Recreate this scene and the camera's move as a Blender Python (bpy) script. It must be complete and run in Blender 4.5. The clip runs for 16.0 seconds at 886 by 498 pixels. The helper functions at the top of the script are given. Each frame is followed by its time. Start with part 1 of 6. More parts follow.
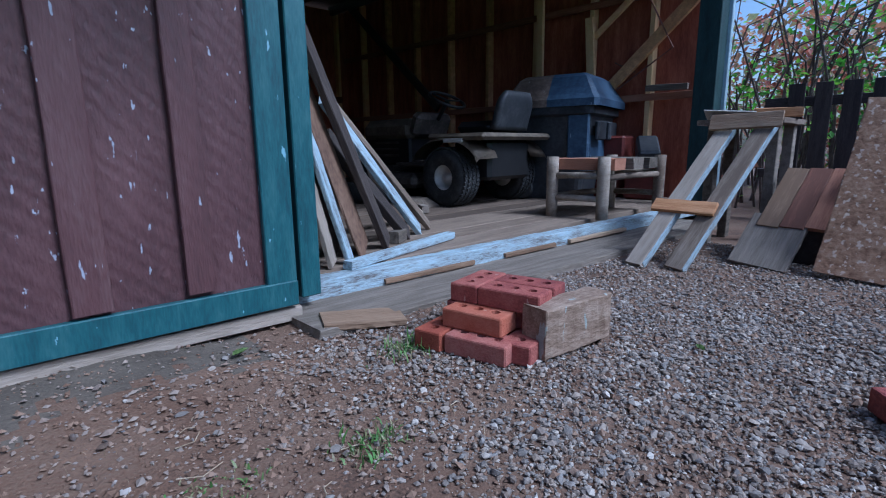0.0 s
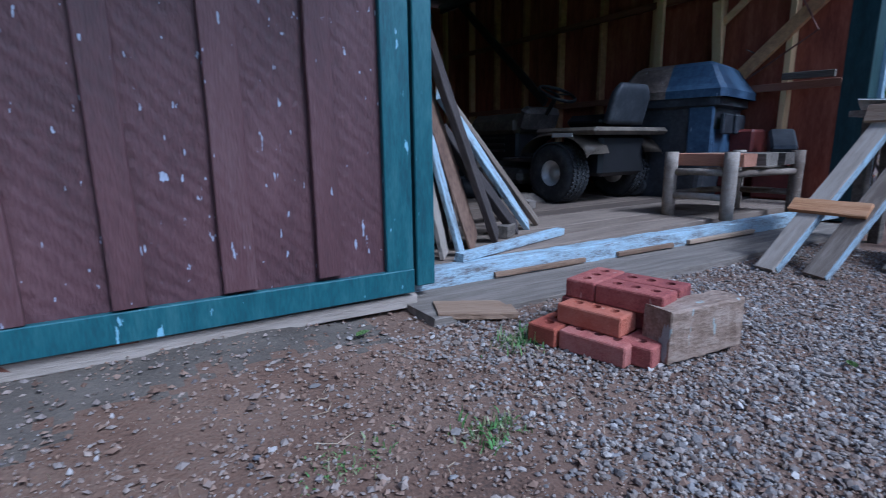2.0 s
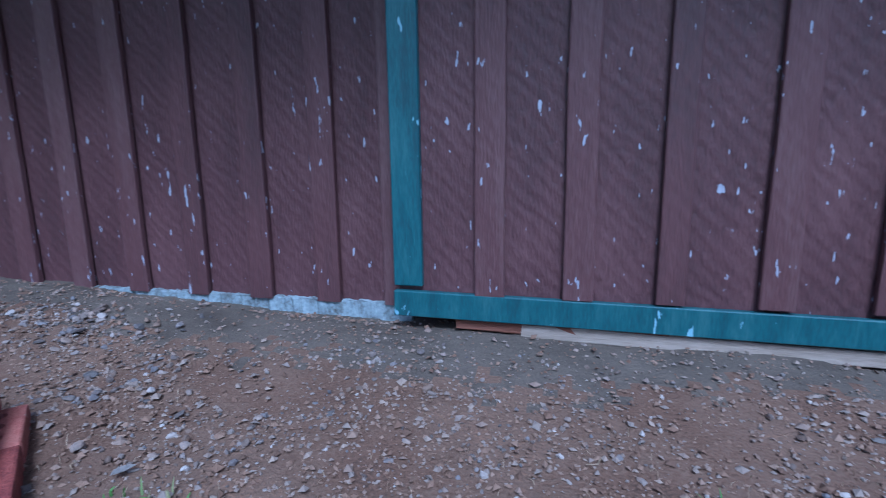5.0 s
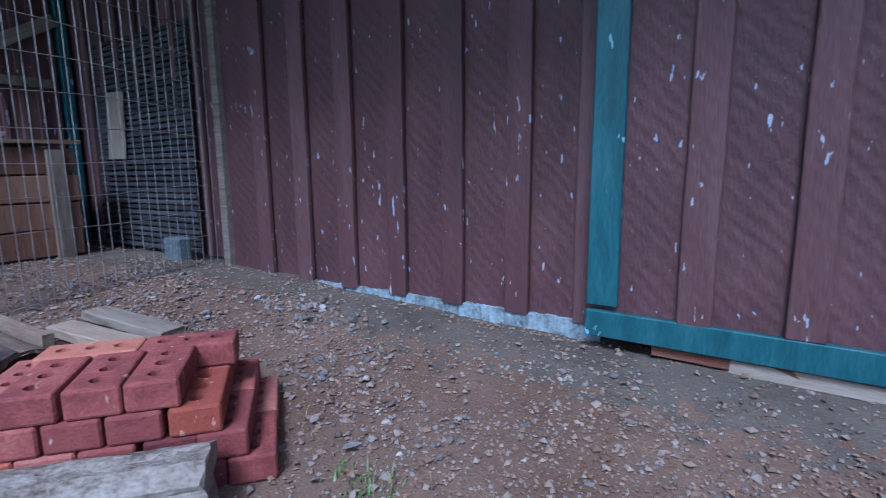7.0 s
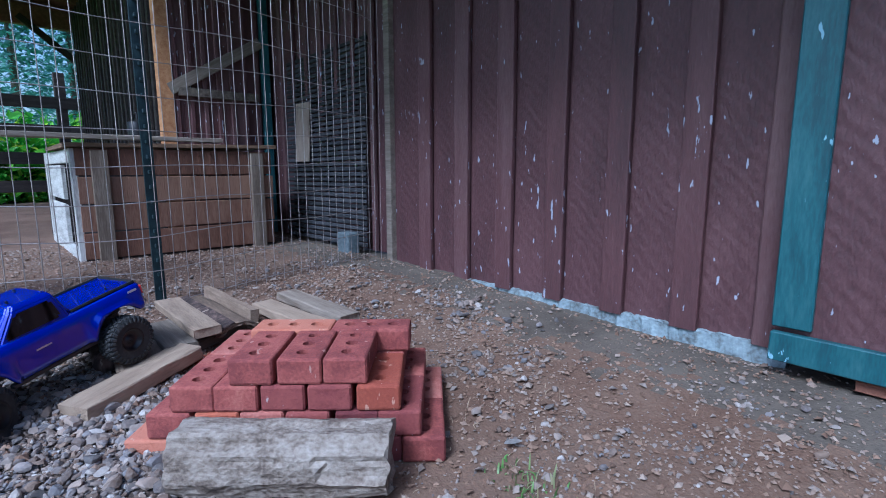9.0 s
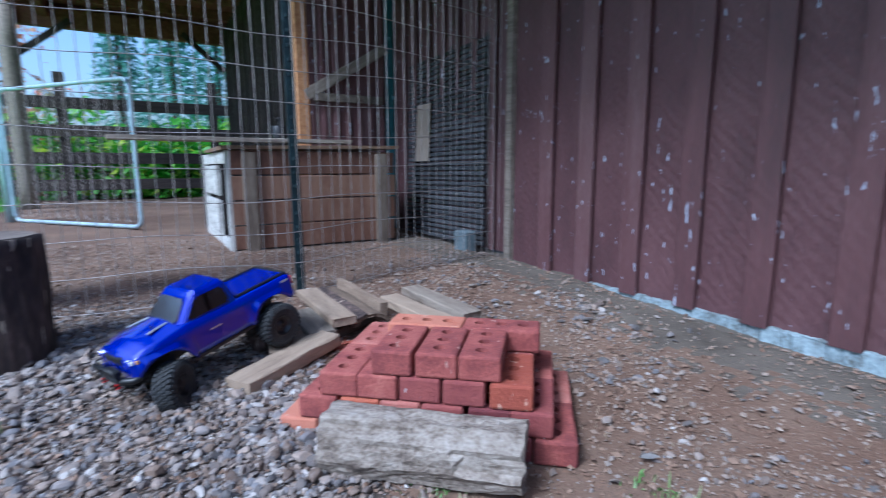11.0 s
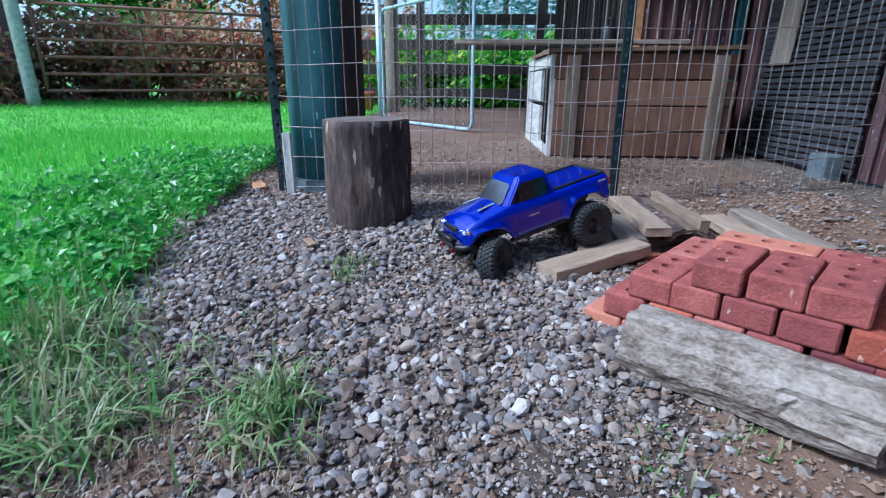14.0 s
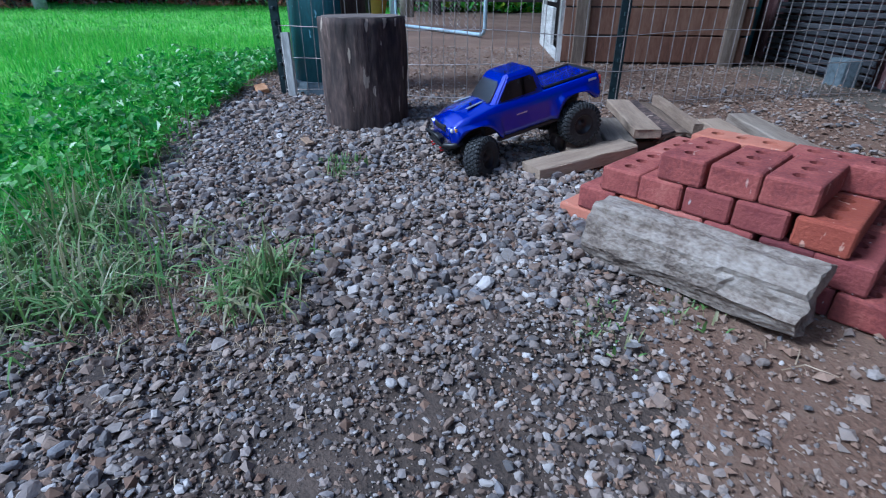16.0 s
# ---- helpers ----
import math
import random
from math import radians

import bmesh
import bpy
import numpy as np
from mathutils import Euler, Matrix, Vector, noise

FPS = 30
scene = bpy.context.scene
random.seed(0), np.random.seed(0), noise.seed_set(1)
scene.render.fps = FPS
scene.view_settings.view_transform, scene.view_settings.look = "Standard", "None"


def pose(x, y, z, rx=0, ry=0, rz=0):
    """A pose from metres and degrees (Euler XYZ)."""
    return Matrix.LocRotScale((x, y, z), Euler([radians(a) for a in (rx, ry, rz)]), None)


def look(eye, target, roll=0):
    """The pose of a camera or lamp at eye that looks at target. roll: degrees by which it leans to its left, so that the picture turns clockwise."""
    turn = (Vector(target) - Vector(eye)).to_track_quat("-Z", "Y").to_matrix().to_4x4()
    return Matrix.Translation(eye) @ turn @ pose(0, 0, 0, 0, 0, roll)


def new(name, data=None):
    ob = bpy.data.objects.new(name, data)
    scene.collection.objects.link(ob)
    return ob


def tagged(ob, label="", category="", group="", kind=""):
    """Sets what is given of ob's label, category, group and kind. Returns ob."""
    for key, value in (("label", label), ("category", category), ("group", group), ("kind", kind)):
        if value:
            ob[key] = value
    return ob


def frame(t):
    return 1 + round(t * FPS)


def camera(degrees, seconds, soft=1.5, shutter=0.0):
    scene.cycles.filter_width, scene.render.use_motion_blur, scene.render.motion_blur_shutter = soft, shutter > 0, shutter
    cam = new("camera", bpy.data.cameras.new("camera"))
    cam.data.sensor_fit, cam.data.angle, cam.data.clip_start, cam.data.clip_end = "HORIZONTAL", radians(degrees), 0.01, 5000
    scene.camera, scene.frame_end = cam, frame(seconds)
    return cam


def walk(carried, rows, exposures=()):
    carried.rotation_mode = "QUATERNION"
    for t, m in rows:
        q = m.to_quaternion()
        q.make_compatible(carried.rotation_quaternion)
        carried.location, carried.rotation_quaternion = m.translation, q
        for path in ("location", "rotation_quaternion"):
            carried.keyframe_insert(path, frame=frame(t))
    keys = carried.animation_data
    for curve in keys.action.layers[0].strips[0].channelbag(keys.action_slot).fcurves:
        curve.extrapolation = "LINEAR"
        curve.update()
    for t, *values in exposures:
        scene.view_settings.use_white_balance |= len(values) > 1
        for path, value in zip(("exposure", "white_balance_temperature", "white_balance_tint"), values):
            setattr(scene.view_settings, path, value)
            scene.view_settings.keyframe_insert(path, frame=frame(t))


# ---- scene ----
cam = camera(82.4, 16.0, soft=1.0, shutter=0.35)
PATH = [
    (0, (0.002, -0.005, 0.58), (1.373, 1.396, 0.183), -0.6),
    (0.5, (-0.006, -0.011, 0.585), (1.302, 1.449, 0.187), -0.6),
    (1, (-0.016, -0.006, 0.58), (1.253, 1.488, 0.181), -0.7),
    (1.5, (-0.03, 0.002, 0.578), (1.182, 1.541, 0.176), -0.7),
    (2, (-0.053, 0.02, 0.574), (1.021, 1.657, 0.166), -0.7),
    (2.5, (-0.101, 0.024, 0.575), (0.811, 1.756, 0.163), -0.7),
    (3, (-0.148, 0.026, 0.587), (0.573, 1.845, 0.17), -0.8),
    (3.5, (-0.203, 0.028, 0.596), (0.293, 1.921, 0.183), -0.9),
    (4, (-0.264, 0.023, 0.607), (-0.068, 1.972, 0.204), -1.1),
    (4.5, (-0.325, 0.005, 0.622), (-0.526, 1.952, 0.209), -1.3),
    (4.7, (-0.336, 0.003, 0.601), (-0.649, 1.94, 0.21), -1.1),
    (6.8, (-0.431, -0.049, 0.624), (-1.402, 1.669, 0.298), -0.6),
    (7, (-0.436, -0.06, 0.625), (-1.468, 1.622, 0.301), -0.5),
    (7.5, (-0.451, -0.1, 0.642), (-1.642, 1.476, 0.328), -0.4),
    (8, (-0.462, -0.123, 0.636), (-1.819, 1.314, 0.334), -0.3),
    (8.5, (-0.469, -0.119, 0.628), (-1.893, 1.251, 0.326), -0.3),
    (8.7, (-0.47, -0.121, 0.628), (-1.909, 1.233, 0.322), -0.2),
    (10.8, (-0.511, -0.165, 0.631), (-2.115, 0.989, 0.322), -0.1),
    (11, (-0.508, -0.185, 0.638), (-2.206, 0.822, 0.32), -0.2),
    (11.5, (-0.518, -0.195, 0.62), (-2.335, 0.573, 0.286), -0.1),
    (12, (-0.52, -0.216, 0.618), (-2.409, 0.332, 0.258), -0.0),
    (12.5, (-0.526, -0.22, 0.601), (-2.457, 0.099, 0.187), 0.1),
    (13, (-0.529, -0.231, 0.594), (-2.462, -0.032, 0.119), 0.2),
    (13.5, (-0.531, -0.239, 0.584), (-2.455, -0.179, 0.038), 0.2),
    (14, (-0.531, -0.234, 0.574), (-2.429, -0.324, -0.049), 0.2),
    (14.5, (-0.524, -0.23, 0.558), (-2.379, -0.449, -0.156), 0.2),
    (15, (-0.51, -0.199, 0.544), (-2.319, -0.464, -0.268), 0.1),
    (15.5, (-0.479, -0.154, 0.541), (-2.255, -0.401, -0.345), 0.1),
    (16, (-0.449, -0.14, 0.543), (-2.218, -0.294, -0.376), 0.2),
]
walk(cam, [(t, look(eye, target, roll)) for t, eye, target, roll in PATH],
     exposures=[(0, 0.45, 4650, 9), (4.5, 0.5, 4250, 10), (8, 0.65, 4550, 9), (11.5, 1.0, 4750, 6), (13.5, 1.04, 4850, 5), (16, 0.66, 4650, 5)])

# ---- world, sun ----
world = bpy.data.worlds.new("sky")
scene.world = world
world.use_nodes = True
wn, wl = world.node_tree.nodes, world.node_tree.links
sky = wn.new("ShaderNodeTexSky")
sky.sky_type = "NISHITA"
sky.sun_disc = False
sky.sun_elevation, sky.sun_rotation = radians(49), radians(162)
sky.air_density, sky.dust_density, sky.ozone_density = 1.0, 3.0, 1.0
wn["Background"].inputs[1].default_value = 0.115
wl.new(sky.outputs[0], wn["Background"].inputs[0])
sun = new("sun", bpy.data.lights.new("sun", "SUN"))
sun.data.energy, sun.data.angle, sun.data.color = 1.9, radians(16), (1.0, 0.96, 0.91)
sun.matrix_world = look((2.3, -7, 8.4), (0, 0, 0))

# ---- materials ----


def material(name, colours, scale=6.0, rough=0.7, bump=0.2, stretch=(1, 1, 1), metal=0.0, grain=40.0, seed=0.0,
             chips=None, chip_scale=14.0, chip_cut=0.7, island=False, each=0.0, coat=0.0, leaf=0.0, saw=0.0):
    """A procedural surface: colours over a coarse noise, fine grain and relief, optional pale paint chips."""
    m = bpy.data.materials.new(name)
    m.use_nodes = True
    n, l = m.node_tree.nodes, m.node_tree.links
    b = n["Principled BSDF"]
    co = n.new("ShaderNodeTexCoord")
    mp = n.new("ShaderNodeMapping")
    mp.inputs["Scale"].default_value = stretch
    mp.inputs["Location"].default_value = (seed, seed * 0.7, seed * 1.3)
    vec = co.outputs["Object"]
    if each or island:
        info = n.new("ShaderNodeNewGeometry") if island else n.new("ShaderNodeObjectInfo")
        rnd = info.outputs["Random Per Island"] if island else info.outputs["Random"]
        comb = n.new("ShaderNodeCombineXYZ")
        ml = n.new("ShaderNodeMath")
        ml.operation = "MULTIPLY"
        ml.inputs[1].default_value = 37.0
        l.new(rnd, ml.inputs[0])
        for i in range(3):
            l.new(ml.outputs[0], comb.inputs[i])
        add = n.new("ShaderNodeVectorMath")
        l.new(vec, add.inputs[0])
        l.new(comb.outputs[0], add.inputs[1])
        vec = add.outputs[0]
    l.new(vec, mp.inputs[0])
    big = n.new("ShaderNodeTexNoise")
    big.inputs["Scale"].default_value, big.inputs["Detail"].default_value, big.inputs["Roughness"].default_value = scale, 6, 0.62
    l.new(mp.outputs[0], big.inputs[0])
    fine = n.new("ShaderNodeTexNoise")
    fine.inputs["Scale"].default_value, fine.inputs["Detail"].default_value = grain, 4
    l.new(mp.outputs[0], fine.inputs[0])
    mix = n.new("ShaderNodeMix")
    mix.inputs[0].default_value = 0.35
    l.new(big.outputs[0], mix.inputs[2])
    l.new(fine.outputs[0], mix.inputs[3])
    fac = mix.outputs[0]
    if island or each:
        mx = n.new("ShaderNodeMix")
        mx.inputs[0].default_value = 0.75 if island else each
        l.new(fac, mx.inputs[2])
        l.new(rnd, mx.inputs[3])
        fac = mx.outputs[0]
    ramp = n.new("ShaderNodeValToRGB")
    el = ramp.color_ramp.elements
    lo, hi = (0.05, 0.95) if island else (0.36, 0.64)
    while len(el) < len(colours):
        el.new(1.0)
    k = len(colours)
    for i, c in enumerate(colours):
        el[i].position = lo + (hi - lo) * i / max(1, k - 1)
        el[i].color = (*c, 1)
    l.new(fac, ramp.inputs[0])
    col = ramp.outputs[0]
    if chips:
        vo = n.new("ShaderNodeTexNoise")
        vo.inputs["Scale"].default_value, vo.inputs["Detail"].default_value = chip_scale, 5
        mp2 = n.new("ShaderNodeMapping")
        mp2.inputs["Scale"].default_value = (1.6, 1.6, 0.5)
        mp2.inputs["Location"].default_value = (seed + 3, 1, 2)
        l.new(vec, mp2.inputs[0])
        l.new(mp2.outputs[0], vo.inputs[0])
        r2 = n.new("ShaderNodeValToRGB")
        r2.color_ramp.elements[0].position, r2.color_ramp.elements[1].position = chip_cut, chip_cut + 0.012
        l.new(vo.outputs[0], r2.inputs[0])
        m2 = n.new("ShaderNodeMix")
        m2.data_type = "RGBA"
        l.new(r2.outputs[0], m2.inputs[0])
        l.new(col, m2.inputs[6])
        m2.inputs[7].default_value = (*chips, 1)
        col = m2.outputs[2]
    l.new(col, b.inputs["Base Color"])
    b.inputs["Roughness"].default_value, b.inputs["Metallic"].default_value = rough, metal
    b.inputs["Coat Weight"].default_value = coat
    if leaf:
        tl = n.new("ShaderNodeBsdfTranslucent")
        ms = n.new("ShaderNodeMixShader")
        ms.inputs[0].default_value = leaf
        l.new(col, tl.inputs[0])
        l.new(b.outputs[0], ms.inputs[1])
        l.new(tl.outputs[0], ms.inputs[2])
        l.new(ms.outputs[0], n["Material Output"].inputs[0])
    if rough > 0.25:
        rr = n.new("ShaderNodeMapRange")
        rr.inputs[3].default_value, rr.inputs[4].default_value = max(0.05, rough - 0.15), min(1.0, rough + 0.15)
        l.new(fine.outputs[0], rr.inputs[0])
        l.new(rr.outputs[0], b.inputs["Roughness"])
    if bump:
        bp = n.new("ShaderNodeBump")
        bp.inputs["Strength"].default_value, bp.inputs["Distance"].default_value = bump, 0.01
        top = mix.outputs[0]
        if saw:
            wv = n.new("ShaderNodeTexWave")
            wv.bands_direction = "DIAGONAL"
            wv.inputs["Scale"].default_value, wv.inputs["Distortion"].default_value = 11.0, 5.0
            wv.inputs["Detail"].default_value, wv.inputs["Detail Scale"].default_value = 3.0, 0.6
            ma = n.new("ShaderNodeMath")
            ma.operation = "MULTIPLY_ADD"
            ma.inputs[1].default_value = saw
            l.new(vec, wv.inputs[0])
            l.new(wv.outputs[1], ma.inputs[0])
            l.new(top, ma.inputs[2])
            top = ma.outputs[0]
        l.new(top, bp.inputs["Height"])
        l.new(bp.outputs[0], b.inputs["Normal"])
    return m


CHIP = (0.36, 0.39, 0.48)
MAROON = material("maroon_paint", [(0.06, 0.027, 0.029), (0.088, 0.038, 0.041), (0.119, 0.056, 0.058)], 3.0, 0.62, 1.0, (1.6, 1.6, 0.6), grain=75, chips=CHIP, chip_scale=34, chip_cut=0.685, saw=0.10)
MAROON2 = material("maroon_batten_paint", [(0.069, 0.032, 0.034), (0.102, 0.044, 0.046), (0.14, 0.079, 0.079)], 4.0, 0.6, 0.8, (2.5, 2.5, 0.4), grain=70, chips=CHIP, chip_scale=28, chip_cut=0.675, each=0.25, saw=0.06)
TEAL = material("teal_paint", [(0.014, 0.062, 0.078), (0.022, 0.10, 0.118), (0.045, 0.135, 0.15)], 6, 0.5, 0.35, (3, 3, 0.6), grain=60, chips=(0.25, 0.45, 0.55), chip_scale=24, chip_cut=0.69)
# teal again, with the shade on the shed's corner post in the colour
SHADETEAL = material("shaded_teal_paint", [(0.006, 0.022, 0.024), (0.012, 0.04, 0.043), (0.03, 0.065, 0.066)], 6, 0.6, 0.35, (3, 3, 0.6), grain=60)
BLUEWHITE = material("worn_pale_blue_paint", [(0.14, 0.125, 0.115), (0.34, 0.42, 0.47), (0.42, 0.56, 0.65)], 9, 0.7, 0.7, (0.8, 4, 4), grain=50)
GREYWOOD = material("weathered_grey_wood", [(0.079, 0.064, 0.051), (0.176, 0.145, 0.115), (0.282, 0.238, 0.197)], 5, 0.85, 0.6, (0.5, 6, 6), grain=35, each=0.3)
TANWOOD = material("tan_wood", [(0.164, 0.1, 0.058), (0.271, 0.176, 0.109), (0.353, 0.256, 0.172)], 5, 0.8, 0.45, (0.5, 6, 6), grain=40, each=0.3)
OLDWOOD = material("pale_old_wood", [(0.144, 0.106, 0.077), (0.27, 0.22, 0.172), (0.378, 0.317, 0.258)], 6, 0.85, 0.6, (0.5, 5, 5), grain=45, each=0.3)
HEAPWOOD = material("dirty_tan_timber", [(0.11, 0.075, 0.051), (0.20, 0.14, 0.097), (0.28, 0.205, 0.145), (0.35, 0.265, 0.19)], 9, 0.88, 0.8, (0.6, 3, 3), grain=60, each=0.3)
COOPWOOD = material("brown_coop_boards", [(0.085, 0.038, 0.024), (0.175, 0.083, 0.051), (0.25, 0.14, 0.09)], 5, 0.85, 0.6, (4, 0.6, 4), grain=45, each=0.3)
REDWOOD = material("reddish_brown_wood", [(0.132, 0.052, 0.031), (0.251, 0.103, 0.062), (0.37, 0.172, 0.104)], 5, 0.8, 0.45, (0.5, 6, 6), grain=40, each=0.3)
ORANGEWOOD = material("orange_brown_wood", [(0.30, 0.13, 0.05), (0.42, 0.21, 0.09), (0.5, 0.28, 0.14)], 5, 0.75, 0.35, (0.5, 6, 6), grain=40)
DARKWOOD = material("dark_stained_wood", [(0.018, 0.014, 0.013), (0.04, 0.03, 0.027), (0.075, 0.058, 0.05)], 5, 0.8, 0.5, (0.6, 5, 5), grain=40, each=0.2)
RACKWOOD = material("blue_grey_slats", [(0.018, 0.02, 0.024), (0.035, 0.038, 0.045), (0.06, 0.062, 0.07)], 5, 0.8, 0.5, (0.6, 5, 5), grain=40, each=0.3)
BAREWOOD = material("bare_dark_wood", [(0.014, 0.010, 0.009), (0.036, 0.025, 0.02), (0.07, 0.048, 0.037)], 5, 0.85, 0.8, (4, 4, 0.5), grain=60)
INNER = material("raw_reddish_boards", [(0.221, 0.062, 0.037), (0.359, 0.108, 0.061), (0.496, 0.175, 0.098)], 4, 0.85, 0.4, (3, 3, 0.5), grain=40)
STUD = material("raw_timber", [(0.481, 0.26, 0.12), (0.76, 0.44, 0.2), (0.85, 0.6, 0.3)], 4, 0.8, 0.35, (4, 4, 0.5), grain=35, each=0.35)
FLOORWOOD = material("dusty_floor_boards", [(0.085, 0.06, 0.043), (0.16, 0.117, 0.085), (0.25, 0.192, 0.145)], 5, 0.9, 0.35, (0.6, 4, 4), grain=30, each=0.3)
OSB = material("strand_board", [(0.17, 0.085, 0.045), (0.31, 0.175, 0.10), (0.42, 0.27, 0.175)], 24, 0.8, 0.6, (1, 1, 2.2), grain=60, chips=(0.56, 0.43, 0.33), chip_scale=26, chip_cut=0.60)
BARK = material("stump_bark", [(0.014, 0.009, 0.009), (0.04, 0.026, 0.023), (0.085, 0.056, 0.047), (0.2, 0.135, 0.108)], 10, 0.9, 1.0, (1.6, 1.6, 0.4), grain=45, chips=(0.34, 0.27, 0.21), chip_scale=16, chip_cut=0.64)
LOGCUT = material("sawn_log_face", [(0.085, 0.066, 0.055), (0.145, 0.115, 0.098), (0.221, 0.18, 0.153)], 12, 0.9, 0.5, grain=60)
LOGWOOD = material("split_log_wood", [(0.085, 0.064, 0.05), (0.165, 0.128, 0.10), (0.25, 0.207, 0.168), (0.31, 0.265, 0.22), (0.37, 0.325, 0.28)], 9, 0.88, 1.0, (1.6, 2, 2), grain=70)
BRICK = material("red_brick", [(0.19, 0.045, 0.042), (0.29, 0.075, 0.062), (0.36, 0.115, 0.09), (0.42, 0.165, 0.13)], 14, 0.88, 0.7, grain=150, each=0.2, chips=(0.42, 0.23, 0.19), chip_scale=22, chip_cut=0.68)
BRICKDARK = material("maroon_brick", [(0.12, 0.026, 0.03), (0.19, 0.042, 0.042), (0.26, 0.07, 0.06)], 14, 0.88, 0.7, grain=150, each=0.3, chips=(0.45, 0.38, 0.36), chip_scale=40, chip_cut=0.70)
BRICK2 = material("orange_brick", [(0.27, 0.06, 0.035), (0.40, 0.11, 0.06), (0.47, 0.18, 0.115)], 14, 0.88, 0.7, grain=150, each=0.4, chips=(0.5, 0.28, 0.2), chip_scale=22, chip_cut=0.68)
SOIL = material("gravelly_soil", [(0.074, 0.045, 0.031), (0.146, 0.083, 0.053), (0.168, 0.109, 0.075), (0.226, 0.130, 0.083)], 2.6, 0.95, 1.0, grain=130)
GREYSOIL = material("grey_soil", [(0.07, 0.056, 0.043), (0.114, 0.093, 0.072), (0.15, 0.123, 0.097)], 5, 0.9, 1.0, grain=120)
# soil under the pebbles, coloured dark for the shadows in their gaps
BEDSHADE = material("gap_shaded_gravel_bed", [(0.032, 0.024, 0.019), (0.07, 0.05, 0.038), (0.115, 0.082, 0.062)], 7, 0.95, 1.0, grain=150)
TURF = material("turf_soil", [(0.07, 0.24, 0.025), (0.13, 0.40, 0.04), (0.20, 0.50, 0.06)], 2.5, 0.95, 0.8, grain=45)
PEBBLE = material("pebbles", [(0.05, 0.038, 0.031), (0.22, 0.155, 0.115), (0.10, 0.093, 0.093), (0.33, 0.255, 0.205), (0.19, 0.185, 0.195), (0.12, 0.08, 0.058), (0.36, 0.32, 0.29), (0.62, 0.59, 0.57)], 30, 0.8, 0.3, grain=160, island=True)
CHIPPING = material("fine_chippings", [(0.07, 0.055, 0.045), (0.26, 0.20, 0.155), (0.17, 0.155, 0.145), (0.36, 0.295, 0.24), (0.25, 0.235, 0.225), (0.16, 0.115, 0.085), (0.42, 0.37, 0.32), (0.60, 0.56, 0.52)], 30, 0.85, 0.3, grain=160, island=True)
DIRT = material("soil_crumbs", [(0.084, 0.05, 0.033), (0.189, 0.115, 0.077), (0.273, 0.182, 0.128), (0.242, 0.202, 0.176), (0.399, 0.307, 0.238)], 30, 0.95, 0.3, grain=160, island=True)
GRASS = material("grass_blades", [(0.07, 0.30, 0.03), (0.14, 0.48, 0.045), (0.23, 0.60, 0.06), (0.34, 0.66, 0.13)], 3, 0.5, 0.0, island=True, leaf=0.4)
DRYGRASS = material("tuft_grass", [(0.05, 0.10, 0.025), (0.30, 0.25, 0.14), (0.09, 0.22, 0.05), (0.17, 0.30, 0.08), (0.24, 0.34, 0.13), (0.40, 0.36, 0.22), (0.14, 0.31, 0.07), (0.31, 0.41, 0.19)], 3, 0.45, 0.0, island=True, leaf=0.3)
WEED = material("weed_leaves", [(0.03, 0.17, 0.02), (0.07, 0.31, 0.04), (0.14, 0.42, 0.05), (0.25, 0.46, 0.17)], 8, 0.32, 0.0, island=True, leaf=0.4)
HEDGE = material("autumn_hedge_leaves", [(0.167, 0.066, 0.05), (0.532, 0.186, 0.129), (0.251, 0.269, 0.118), (0.837, 0.311, 0.217), (0.363, 0.414, 0.196), (0.85, 0.517, 0.393)], 3, 0.6, 0.0, island=True, leaf=0.4)
REDLEAF = material("red_autumn_leaves", [(0.325, 0.091, 0.065), (0.546, 0.169, 0.104), (0.676, 0.325, 0.208), (0.65, 0.39, 0.104)], 3, 0.6, 0.0, island=True, leaf=0.4)
IVY = material("vine_leaves", [(0.045, 0.164, 0.022), (0.105, 0.359, 0.03), (0.224, 0.568, 0.045), (0.628, 0.673, 0.045)], 3, 0.45, 0.0, island=True, leaf=0.4)
# needle colours made paler and bluer for the haze of distance
CONIFER = material("hazed_conifer_needles", [(0.105, 0.24, 0.225), (0.165, 0.33, 0.3), (0.24, 0.45, 0.42)], 3, 0.7, 0.0, island=True, leaf=0.4)
BUSH = material("bramble_leaves", [(0.047, 0.133, 0.029), (0.109, 0.287, 0.043), (0.187, 0.552, 0.043), (0.468, 0.796, 0.086)], 3, 0.5, 0.0, island=True, leaf=0.4)
CANE = material("bramble_canes", [(0.05, 0.035, 0.03), (0.10, 0.075, 0.06), (0.15, 0.12, 0.09)], 12, 0.8, 0.3)
WIRE = material("galvanised_wire", [(0.22, 0.19, 0.18), (0.33, 0.29, 0.275), (0.45, 0.42, 0.40)], 15, 0.5, 0.1, metal=0.55)
PIPE = material("galvanised_pipe", [(0.33, 0.42, 0.49), (0.42, 0.54, 0.62), (0.52, 0.64, 0.71)], 12, 0.42, 0.1, metal=0.3)
RUST = material("rusty_gate_tube", [(0.12, 0.055, 0.04), (0.22, 0.10, 0.075), (0.3, 0.16, 0.13)], 10, 0.75, 0.3, metal=0.2)
TPOST = material("green_steel_post", [(0.005, 0.012, 0.015), (0.009, 0.026, 0.032), (0.03, 0.055, 0.062)], 14, 0.55, 0.3, metal=0.2)
CONCRETE = material("pale_concrete", [(0.075, 0.093, 0.1), (0.123, 0.156, 0.173), (0.171, 0.205, 0.219)], 9, 0.9, 0.7, grain=70)
